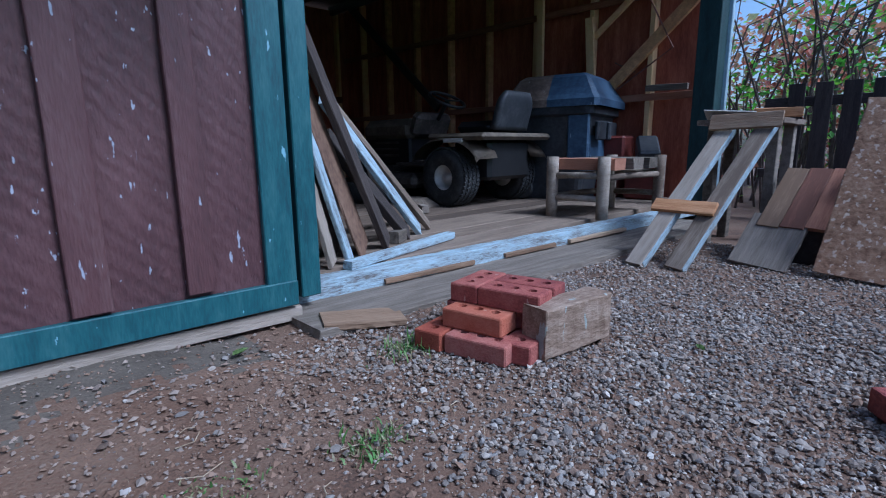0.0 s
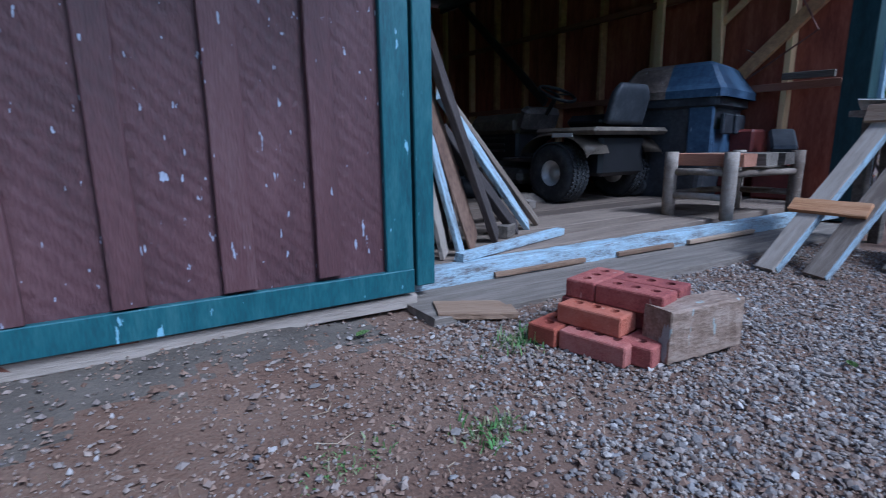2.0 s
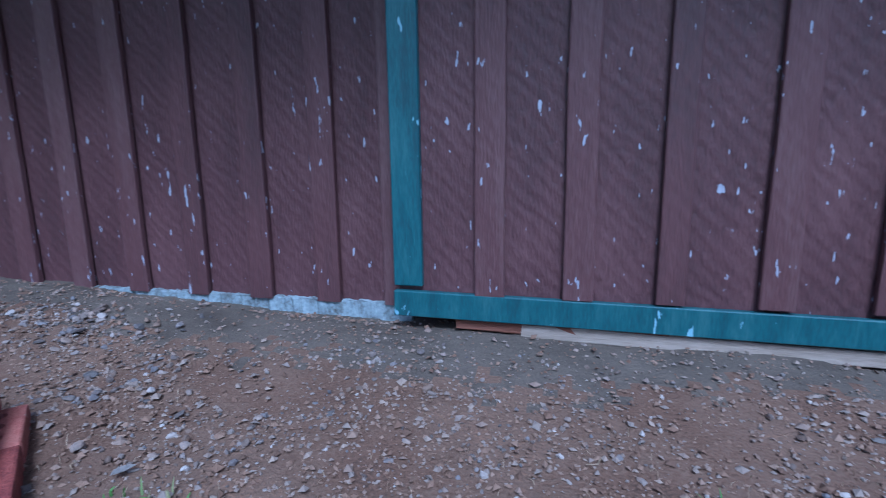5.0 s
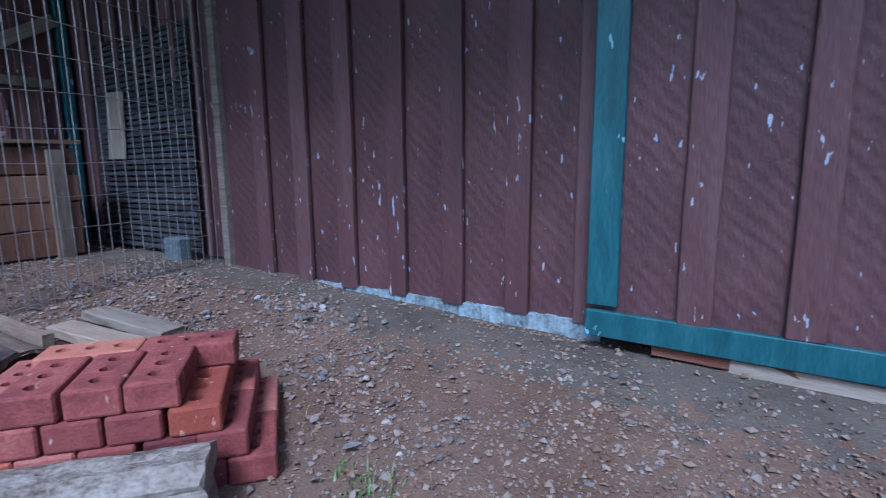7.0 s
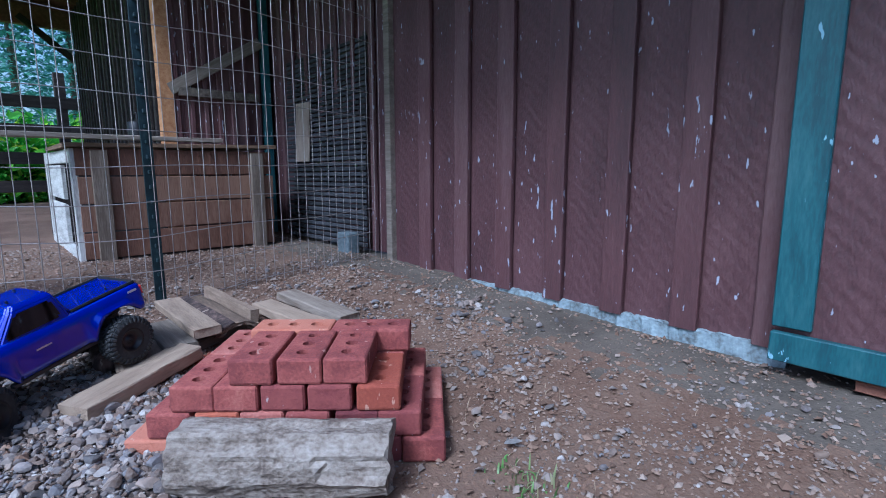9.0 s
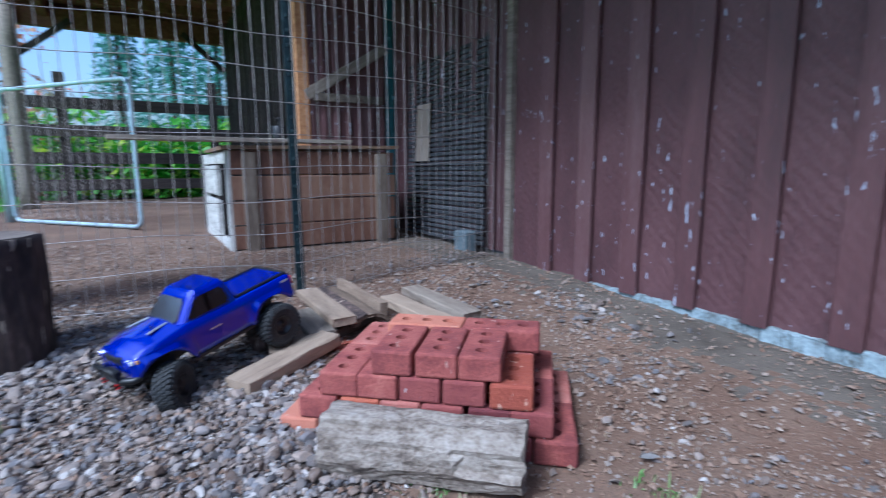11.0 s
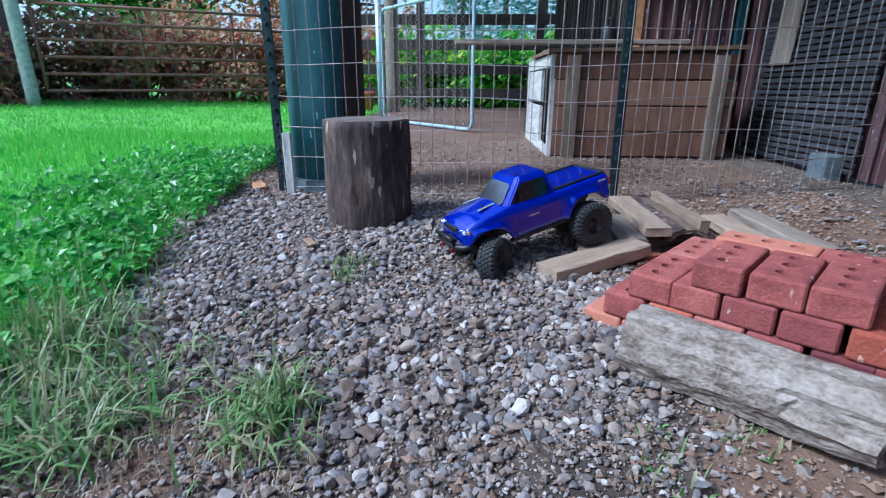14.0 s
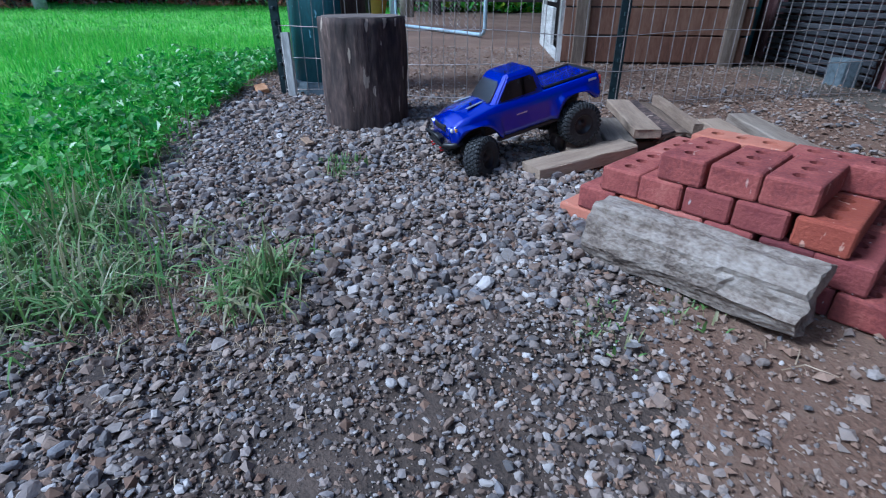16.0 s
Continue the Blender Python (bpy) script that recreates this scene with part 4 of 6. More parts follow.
def wire_fence():
    """Welded wire: each wire a thin bar of its own, all of one mesh as nobody could count them."""
    f = empty("wire_fence", pose(0, 0, 0), "rusty grey welded wire mesh fence", "fence")
    seg = [Vector((a, b, 0)) for a, b in FENCE]
    cum = [0]
    for a, b in zip(seg, seg[1:]):
        cum.append(cum[-1] + (b - a).length)

    def at(s):
        for i in range(len(seg) - 1):
            if s <= cum[i + 1] + 1e-9:
                q = (s - cum[i]) / (cum[i + 1] - cum[i])
                return seg[i].lerp(seg[i + 1], q)
        return seg[-1]
    total = cum[-1]
    bm = bmesh.new()
    rng = random.Random(4)
    n = int(total / 0.1)
    for i in range(int(total / 0.05) + 1):
        p = at(min(total, i * 0.05))
        g = float(height(p.x, p.y)) - 0.01
        w = rng.uniform(-0.006, 0.006)
        tube([(p.x, p.y, g), (p.x + w, p.y - w, g + 0.5), (p.x - w, p.y, g + 1.1), (p.x, p.y, g + 1.75)], 0.0016, 4, bm)
    part("wire_mesh", bm, WIRE, f)["kind"] = "stuff"
    for j in range(14):
        pts_ = []
        for i in range(n * 2 + 1):
            p = at(min(total, i * 0.05))
            pts_.append((p.x, p.y, float(height(p.x, p.y)) + 0.02 + 0.127 * j + 0.006 * math.sin(i * 0.35 + j)))
        part("level_wire", tube(pts_, 0.0017, 4), WIRE, f)
    return f


wire_fence()
thing("stake", worn_board(0.30, 0.035, 0.02, 3, 5, 0.002), WHITEWOOD, "short pale wooden stake beside the steel post", "stake", board_pose((-2.64, -0.985, 0.09), (-2.65, -0.99, 0.36), (1, 0, 0)))

# ---- wooden crate coop behind the fence ----
coop = empty("chicken_coop", pose(-3.74, 0.27, 0.12) @ Matrix.Diagonal((1, 1, 0.91, 1)), "weathered reddish plank box coop with a pale front frame", "coop")
for i in range(4):
    part("side_board", worn_board(1.05, 0.155, 0.022, 40 + i, 8, 0.003), COOPWOOD, coop, m=board_pose((0, 0.02, 0.11 + 0.165 * i), (0, 1.05, 0.11 + 0.165 * i), (1, 0, 0)))
for yy in (0.11, 0.96):
    part("upright", worn_board(0.66, 0.08, 0.022, 50, 5, 0.002), OLDWOOD, coop, m=board_pose((0.024, yy, 0.01), (0.024, yy, 0.67), (1, 0, 0)))
part("lid", worn_board(1.12, 0.9, 0.025, 51, 6, 0.004), TANWOOD, coop, m=board_pose((-0.42, -0.03, 0.70), (-0.42, 1.09, 0.72)))
part("back", box(0.02, 1.05, 0.66, (-1.5, 0.53, 0.34), 0.002), DARKWOOD, coop)
part("base", box(1.5, 1.04, 0.02, (-0.75, 0.53, 0.03), 0.002), DARKWOOD, coop)
for p0, p1, w in (((-0.03, 0, 0.0), (-0.03, 0, 0.68), 0.05), ((-1.2, 0, 0.0), (-1.2, 0, 0.68), 0.06), ((-0.05, 0, 0.04), (-1.2, 0, 0.04), 0.08), ((-0.05, 0, 0.64), (-1.2, 0, 0.64), 0.08)):
    part("frame_rail", worn_board((Vector(p1) - Vector(p0)).length, w, 0.03, 52, 5, 0.002), WHITEWOOD, coop, "whitewashed frame rail", board_pose(p0, p1, (0, 1, 0)))
part("hatch", worn_board(0.7, 0.27, 0.02, 53, 5, 0.002), WHITEWOOD, coop, "whitewashed hatch board", board_pose((-0.45, 0.0, 0.2), (-1.16, 0.0, 0.2), (0, 1, 0)))
part("hatch", worn_board(0.7, 0.22, 0.02, 54, 5, 0.002), WHITEWOOD, coop, "whitewashed hatch board", board_pose((-0.45, 0.0, 0.48), (-1.16, 0.0, 0.48), (0, 1, 0)))
thing("top_plank", worn_board(1.35, 0.10, 0.025, 55, 6, 0.004), OLDWOOD, "long pale plank laid over the coop", "plank", board_pose((-3.70, -0.28, 0.80), (-3.78, 1.0, 0.805)))
jug = empty("feeder", pose(-3.95, 0.62, 0.787), "small black feeder on the coop lid", "feeder")
part("body", cyl(0.05, 0.045, 0.12, 14, bevel=0.06), BLACK, jug, smooth=True)
part("handle", tube([(-0.04, 0, 0.12), (-0.03, 0, 0.17), (0.03, 0, 0.17), (0.04, 0, 0.12)], 0.006, 6), BLACK, jug)

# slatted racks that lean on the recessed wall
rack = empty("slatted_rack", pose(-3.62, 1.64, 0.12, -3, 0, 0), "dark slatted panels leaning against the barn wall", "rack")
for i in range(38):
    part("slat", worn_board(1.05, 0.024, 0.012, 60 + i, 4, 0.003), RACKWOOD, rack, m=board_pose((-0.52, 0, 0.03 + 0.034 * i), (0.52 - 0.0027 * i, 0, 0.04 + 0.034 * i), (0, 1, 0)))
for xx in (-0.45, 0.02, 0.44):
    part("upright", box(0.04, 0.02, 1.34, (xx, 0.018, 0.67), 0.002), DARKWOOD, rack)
part("panel", worn_board(0.42, 0.20, 0.012, 70, 4, 0.003), OLDWOOD, rack, "pale scrap panel", board_pose((-0.28, -0.022, 0.56), (-0.28, -0.022, 0.98), (0, 1, 0)))
thing("block", box(0.13, 0.08, 0.13, (0, 0, 0.065), 0.008, warp=0.004), CONCRETE, "pale blue-grey concrete block by the wall", "block", pose(-3.12, 1.52, 0.12))

# ---- chain-link gate, board fence, passage end ----
gate = empty("chain_link_gate", pose(-5.25, -0.2, 0.17, 0, 0, 218), "open galvanised chain-link gate with a round tube frame", "gate")
W, H = 1.62, 1.16
c = 0.07
frame_pts = []
for cx_, cz_, a0 in ((W - c, c, -90), (W - c, H - c, 0), (c, H - c, 90), (c, c, 180)):
    for i in range(5):
        a = radians(a0 + 22.5 * i)
        frame_pts.append((cx_ + c * math.cos(a), 0, cz_ + c * math.sin(a)))
part("frame", tube(frame_pts, 0.017, 10, close=True), PIPE, gate, smooth=True)
mesh_wire = bmesh.new()
step, pitch = 0.125, 0.078
for s_ in range(int(W / step) + 1):
    for d in (1, -1):
        pts_ = []
        for i in range(int(H / (pitch / 2)) + 1):
            z = i * pitch / 2
            x = s_ * step + (i % 2) * step / 2 * d + (step / 2 if d < 0 else 0)
            if 0.01 < x < W - 0.01 and 0.01 < z < H - 0.01:
                pts_.append((x, 0.003 * d, z))
        if len(pts_) > 1:
            tube(pts_, 0.003, 4, mesh_wire)
part("chain_link", mesh_wire, WIRE, gate, "diamond wire mesh")["kind"] = "stuff"
part("latch", tube([(0.05, 0, H + 0.02), (0.12, 0.02, H + 0.05), (0.2, 0, H + 0.02)], 0.008, 6), BLACK, gate)
gp = thing("gate_post", cyl(0.035, 0.035, 1.35, 12), PIPE, "galvanised steel gate post", "post", pose(-6.56, -1.24, 0.12), smooth=True)

far_fence = empty("board_fence", pose(-9.0, -0.6, 0.17, 0, 0, 90), "dark board fence behind the passage", "fence")
for i in range(4):
    part("fence_board", worn_board(4.6, 0.15, 0.03, 80 + i, 6, 0.004), DARKWOOD, far_fence, m=board_pose((-2.3, 0, 0.25 + 0.36 * i), (2.3, 0, 0.25 + 0.36 * i), (0, 1, 0)))
for xx in (-2.2, -0.4, 1.45):
    part("fence_board_post", box(0.12, 0.12, 1.75, (xx, 0.07, 0.85), 0.005), DARKWOOD, far_fence)
pot = thing("flower_pot", lathe([(0.10, 0), (0.14, 0.24), (0.155, 0.24), (0.155, 0.29), (0.135, 0.29), (0.125, 0.22), (0.0, 0.2)], 18, "z"), TERRACOTTA, "terracotta flower pot standing on the lawn", "flower pot", pose(-8.2, -1.75, 0.16), smooth=True)


def leafy(name, centre, spread, n, size, mat, label, category, seed, trunk=None, clumps=60):
    """A crown of many leaves in uneven clumps, with a tapered trunk and limbs where it has them."""
    r = np.random.default_rng(seed)
    c = np.array(centre)
    cl = c + r.normal(0, 1, (clumps, 3)) * np.array(spread) * 0.55
    who = r.integers(0, clumps, n)
    pts_ = cl[who] + r.normal(0, 1, (n, 3)) * np.array(spread) * 0.17
    pts_[:, 2] = np.maximum(pts_[:, 2], height(pts_[:, 0], pts_[:, 1]) + 0.03)
    t = empty(name, pose(0, 0, 0), label, category)
    leaves("crown", pts_, size, mat, "", "", seed, 0.7, parent=t)
    bm = bmesh.new()
    if trunk:
        base = Vector((centre[0], centre[1], float(height(centre[0], centre[1])) - 0.1))
        top = Vector(centre)
        tube([base, base.lerp(top, 0.5) + Vector((0.05, 0.04, 0)), top], [trunk, trunk * 0.75, trunk * 0.35], 8, bm)
        for i in range(0, clumps, 4):
            e = Vector(cl[i])
            s0 = base.lerp(top, r.uniform(0.4, 0.95))
            tube([s0, s0.lerp(e, 0.5) + Vector((0, 0, 0.1)), e], [trunk * 0.3, trunk * 0.2, trunk * 0.06], 5, bm)
    else:
        for i in range(0, clumps, 2):
            e = Vector(cl[i])
            b0 = Vector((e.x + r.normal(0, 0.15), e.y + r.normal(0, 0.15), float(height(e.x, e.y)) - 0.05))
            tube([b0, b0.lerp(e, 0.6) + Vector((r.normal(0, 0.1), r.normal(0, 0.1), 0.1)), e], [0.02, 0.015, 0.005], 5, bm)
    part("trunk" if trunk else "stem", bm, CANE, t)["kind"] = "stuff"
    return t


def conifer(x, y, h, seed):
    r = np.random.default_rng(seed)
    t = empty("conifer_tree", pose(0, 0, 0), "tall conifer in the distance with pale blue haze in its colour", "tree", "distant conifers")
    base = float(height(x, y))
    part("trunk", tube([(x, y, base - 0.1), (x, y, base + h * 0.55), (x, y, base + h)], [h * 0.02, h * 0.013, 0.02], 7), CANE, t)
    n = 6500
    f = r.uniform(0.12, 1, n) ** 0.8
    tier = np.round(f * 22) / 22
    f = tier + r.normal(0, 0.008, n)
    a = r.integers(0, 9, n) * 0.698 + tier * 30 + r.normal(0, 0.12, n)
    rad = (1.02 - f) * h * 0.24 * np.sqrt(r.uniform(0.02, 1, n)) * (0.75 + 0.5 * np.abs(np.sin(a * 3 + tier * 17)))
    pts_ = np.column_stack([x + rad * np.cos(a), y + rad * np.sin(a), base + f * h - rad * 0.3])
    leaves("crown", pts_, h * 0.021, CONIFER, "", "", seed, 0.35, parent=t)
    return t


leafy("vine_hedge", (-10.2, -0.3, 0.75), (0.5, 1.5, 0.5), 5000, 0.14, IVY, "green and yellow vine leaves behind the board fence", "hedge", 5, clumps=80)
leafy("vine_hedge", (-10.2, 0.9, 0.6), (0.4, 0.9, 0.6), 2500, 0.13, IVY, "green vine leaves behind the board fence", "hedge", 6, clumps=40)
for i, (x, y, h) in enumerate(((-42, 2.4, 15), (-44, -0.8, 13.5), (-47, 6, 16))):
    conifer(x, y, h, 90 + i)
# hedge behind the far gate, red tree, dark barn
for i, (x, y) in enumerate(((-8.75, -7.72), (-9.54, -6.4), (-10.2, -4.95), (-10.73, -3.5), (-11.26, -2.18), (-7.83, -8.38))):
    leafy("autumn_hedge", (x, y, 0.85), (0.65, 0.95, 0.72), 6500, 0.10, HEDGE, "dense brown and green autumn hedge behind the farm gate", "hedge", 30 + i, clumps=90)
leafy("autumn_tree", (-13.5, -6.9, 3.6), (1.6, 1.9, 1.5), 4600, 0.15, REDLEAF, "broadleaf tree in red autumn colour", "tree", 44, trunk=0.22, clumps=90)
leafy("autumn_tree", (-14.5, -3.9, 3.3), (1.4, 1.6, 1.4), 3600, 0.15, REDLEAF, "broadleaf tree in red autumn colour", "tree", 45, trunk=0.2, clumps=70)
leafy("green_tree", (-11.8, -7.4, 2.2), (1.0, 1.1, 0.9), 4500, 0.13, BUSH, "broadleaf tree with green and grey leaves", "tree", 46, trunk=0.16, clumps=70)
farm_gate = empty("farm_gate", pose(-7.34, -5.84, 0.24, 0, 0, math.degrees(math.atan2(4.2, -2.5))), "long rusty red tubular farm gate", "gate")
for i in range(6):
    part("rail", tube([(0, 0, 0.22 + 0.215 * i), (3.6, 0, 0.22 + 0.215 * i)], 0.02, 8), RUST, farm_gate, smooth=True)
for xx in (0, 1.2, 2.4, 3.6):
    part("upright", tube([(xx, 0.02, 0.2), (xx, 0.02, 1.32)], 0.022, 8), RUST, farm_gate, smooth=True)
pole("wooden_gate_post", -7.25, -5.99, 0.08, 1.9, WHITEWOOD, "pale weathered wooden gate post", 10)
barn2 = empty("far_shed", pose(-8.4, -8.9, 0.2, 0, 0, 40), "dark maroon shed beyond the lawn", "shed")
part("wall", box(4, 3, 3, (0, 0, 1.5), 0.01), MAROON, barn2)
for i in range(9):
    part("batten", box(0.06, 0.03, 2.9, (-1.9 + 0.475 * i, 1.51, 1.5), 0.002), MAROON2, barn2)
part("roof", box(4.5, 3.5, 0.12, (0, 0, 3.06), 0.01), DARKWOOD, barn2)
leafy("dark_shrub", (-7.3, -6.7, 0.55), (0.35, 0.4, 0.45), 1500, 0.09, HEDGE, "dark shrub by the shed", "shrub", 47, clumps=30)

# ---- right side: picket fence and brambles ----
picket = empty("picket_fence", pose(4.62, 0.2, 0, 0, 0, 90), "old dark wooden picket fence with gaps", "fence")
pk = finish("picket", worn_board(1.02, 0.105, 0.02, 8, 6, 0.004), DARKWOOD)
for i in range(17):
    part("picket", pk, DARKWOOD, picket, m=board_pose((-1.9 + 0.165 * i, 0, -0.02), (-1.9 + 0.165 * i, 0, 1.0), (0, 1, 0)))
for z in (0.35, 0.88):
    part("rail", worn_board(2.95, 0.07, 0.035, 9, 5, 0.004), DARKWOOD, picket, m=board_pose((-2.0, -0.03, z), (0.92, -0.03, z), (0, 1, 0)))
leafy("bramble_bush", (6.0, 0.6, 1.0), (0.7, 1.3, 0.9), 2600, 0.06, BUSH, "tangled brambles with sparse green leaves behind the fence", "shrub", 51, clumps=90)
leafy("bramble_bush", (6.4, -1.3, 1.2), (0.7, 1.0, 1.0), 2200, 0.06, BUSH, "tangled brambles with sparse green leaves behind the fence", "shrub", 52, clumps=70)
leafy("hedge", (9.0, 0.0, 1.4), (1.0, 3.5, 1.3), 7500, 0.12, HEDGE, "leafy hedge beyond the brambles", "hedge", 53, clumps=110)
r = random.Random(8)
canes = empty("bramble_canes", pose(0, 0, 0), "long thin bare bramble canes", "shrub")
for i in range(120):
    x, y = r.uniform(4.9, 7.2), r.uniform(-1.6, 2.2)
    a = r.uniform(0, 6.28)
    h = r.uniform(1.2, 2.6)
    part("cane", tube([(x, y, -0.05), (x + 0.1 * math.cos(a), y + 0.1 * math.sin(a), h * 0.5), (x + 0.35 * math.cos(a), y + 0.35 * math.sin(a), h * 0.9), (x + 0.8 * math.cos(a), y + 0.8 * math.sin(a), h)], [0.012, 0.010, 0.008, 0.004], 5), CANE, canes)

# ladder ramp with its stand
ramp = empty("ladder_ramp", pose(0, 0, 0), "sloping ramp of two pale boards with cross boards", "ramp")
part("rail", worn_board(1.0, 0.085, 0.04, 21, 10, 0.003), OLDWOOD, ramp, m=board_pose((2.37, 1.06, 0.02), (3.08, 0.935, 0.64), (-0.6, 0, 0.8)))
part("rail", worn_board(1.0, 0.085, 0.04, 22, 10, 0.003), OLDWOOD, ramp, m=board_pose((2.41, 0.885, 0.02), (3.08, 0.745, 0.65), (-0.6, 0, 0.8)))
for y0_, y1_, z1_, x0_ in ((1.06, 0.935, 0.64, 2.37), (0.885, 0.745, 0.65, 2.41)):
    part("painted_edge", worn_board(0.99, 0.004, 0.039, 29, 10, 0.001, 0.001), BLUEWHITE, ramp, "flaking pale blue paint on the edge", board_pose((x0_, y0_ - 0.0455, 0.02), (3.08, y1_ - 0.0455, z1_), (-0.6, 0, 0.8)))
part("cross_board", worn_board(0.30, 0.085, 0.02, 23, 5, 0.003), ORANGEWOOD, ramp, "orange-brown cross board", board_pose((2.62, 1.11, 0.275), (2.63, 0.80, 0.27), (-0.6, 0, 0.8)))
part("cross_board", worn_board(0.34, 0.085, 0.02, 24, 5, 0.003), TANWOOD, ramp, "tan cross board", board_pose((3.06, 1.01, 0.69), (3.06, 0.665, 0.70), (-0.9, 0, 0.4)))
stand = empty("ramp_stand", pose(3.28, 0.88, 0), "dark wooden stand under the ramp", "stand")
for a, b in ((-0.1, -0.16), (-0.1, 0.14), (0.22, -0.16), (0.22, 0.14)):
    part("leg", box(0.07, 0.05, 0.68, (a, b, 0.34), 0.003), GREYWOOD, stand)
part("top", worn_board(0.5, 0.42, 0.03, 26, 5, 0.003), OLDWOOD, stand, m=pose(0.07, 0, 0.695))
thing("sheet_scrap", worn_board(0.36, 0.26, 0.006, 27, 5, 0.003), WHITEWOOD, "thin pale sheet lying on the ramp stand", "sheet", pose(3.36, 1.0, 0.735, 4, 8, 15))
thing("timber_offcut", worn_board(0.22, 0.09, 0.05, 28, 4, 0.003), ORANGEWOOD, "orange-brown timber offcut on the ramp stand", "offcut", pose(3.36, 0.76, 0.745, 0, 0, -70))

# plank ramp of two slopes
ramp2 = empty("plank_ramp", pose(0, 0, 0), "short brown plank ramp in two slopes", "ramp")
for i in range(3):
    part("plank", worn_board(0.42, 0.098, 0.022, 31 + i, 5, 0.003), REDWOOD if i else TANWOOD, ramp2, m=board_pose((2.88, 0.635 - 0.1 * i, 0.19), (3.18, 0.60 - 0.1 * i, 0.43), (-0.6, 0, 0.8)))
part("lower_board", worn_board(0.33, 0.25, 0.024, 35, 6, 0.004), GREYWOOD, ramp2, "weathered grey lower board", board_pose((2.69, 0.625, 0.012), (2.92, 0.59, 0.215), (-0.6, 0, 0.8)))
part("prop", box(0.3, 0.26, 0.2, (3.05, 0.52, 0.09), 0.004, warp=0.01), DARKWOOD, ramp2)
part("prop", box(0.14, 0.26, 0.33, (3.15, 0.50, 0.17), 0.004, warp=0.01), DARKWOOD, ramp2)
sheet = thing("strand_board_sheet", worn_board(0.84, 1.0, 0.014, 36, 12, 0.004), OSB, "large brown strand board sheet leaning as a ramp", "board", board_pose((2.645, -0.10, 0.005), (3.02, -0.16, 0.74), (-0.85, 0, 0.45)))
thing("sheet_prop", box(0.3, 0.8, 0.6, (3.2, -0.15, 0.3), 0.005, warp=0.01), DARKWOOD, "dark crate that props the strand board", "crate")

# ---- inside the shed ----
def tractor():
    t = empty("lawn_tractor", pose(3.345, 2.93, 0.10, 0, 0, 91), "dusty dark ride-on lawn tractor with a grey-rimmed rear wheel", "lawn tractor")
    tyre = lathe([(0.10, -0.085), (0.13, -0.10), (0.19, -0.105), (0.222, -0.09), (0.232, -0.05), (0.234, 0.0), (0.232, 0.05), (0.222, 0.09), (0.19, 0.105), (0.13, 0.10), (0.10, 0.085)], 32, cap=False)
    tyre_me = finish("tyre", tyre, RUBBER, True)
    rim_me = finish("rim", lathe([(0.0, -0.05), (0.03, -0.055), (0.035, -0.03), (0.085, -0.02), (0.095, -0.07), (0.115, -0.09), (0.115, 0.09), (0.0, 0.09)], 24), RIM, True)
    lug = finish("tread_lug", box(0.03, 0.035, 0.012, (0, 0, 0), 0.003), RUBBER)
    for s in (1, -1):
        w = part("rear_wheel", tyre_me.copy(), RUBBER, t, m=pose(0, 0.385 * s, 0.234, 0, 0, 0 if s < 0 else 180))
        part("rim", rim_me, RIM, w, "grey painted rim")
        for i in range(44):
            a = 2 * math.pi * i / 44
            for j, yy in enumerate((-0.07, -0.024, 0.024, 0.07)):
                aa = a + (j % 2) * math.pi / 44
                part("tread_lug", lug, RUBBER, w, m=Matrix.Rotation(-aa, 4, "Y") @ pose(0, yy, 0.236, 0, 0, 25 if j < 2 else -25))
        f = part("front_wheel", tyre_me.copy(), RUBBER, t, m=pose(1.15, 0.34 * s, 0.175, 0, 0, 0 if s < 0 else 180) @ Matrix.Scale(0.75, 4))
        part("rim", rim_me, RIM, f)
    part("frame", box(1.5, 0.36, 0.10, (0.55, 0, 0.30), 0.01), MOWER, t)
    part("hood", box(0.74, 0.46, 0.22, (1.02, 0, 0.63), 0.07), MOWERTAN, t, "dusty brown hood")
    part("engine_side", box(0.66, 0.40, 0.26, (1.02, 0, 0.44), 0.02), BLACK, t)
    for z_ in (0.40, 0.46, 0.52):
        part("vent_slat", box(0.34, 0.012, 0.02, (1.02, 0.208, z_), 0.003), MOWER, t)
    part("grille", box(0.02, 0.34, 0.2, (1.39, 0, 0.5), 0.005), BLACK, t)
    part("side_stripe", box(0.3, 0.006, 0.035, (0.95, 0.224, 0.62), 0.001), WHITEWOOD, t)
    part("side_stripe", box(0.2, 0.006, 0.03, (-0.12, 0.483, 0.525), 0.001), WHITEWOOD, t)
    part("dash", box(0.13, 0.44, 0.22, (0, 0, 0), 0.04), MOWER, t, "", pose(0.62, 0, 0.68, 0, -22, 0))
    for s in (1, -1):
        bm = bmesh.new()
        pr = []
        for i in range(13):
            a = radians(8 + 164 * i / 12)
            pr.append((0.0 + 0.36 * math.cos(a), 0.36 + 0.20 * math.sin(a)))
        rows = [[bm.verts.new((x, yy * s, z + dz)) for x, z in pr] for yy, dz in ((0.22, 0.0), (0.44, -0.005), (0.475, -0.03))]
        for a_, b_ in zip(rows, rows[1:]):
            for i in range(12):
                bm.faces.new((a_[i], a_[i + 1], b_[i + 1], b_[i]))
        bmesh.ops.solidify(bm, geom=bm.faces[:], thickness=0.012)
        part("fender", bm, MOWERTAN, t, smooth=True)
    part("seat_deck", box(0.62, 0.90, 0.055, (-0.10, 0, 0.553), 0.024), MOWERTAN, t, "dusty brown rear deck")
    part("rear_body", box(0.40, 0.54, 0.32, (-0.12, 0, 0.37), 0.03), BLACK, t)
    part("seat", box(0.40, 0.42, 0.10, (-0.08, 0, 0.63), 0.045), BLACK, t)
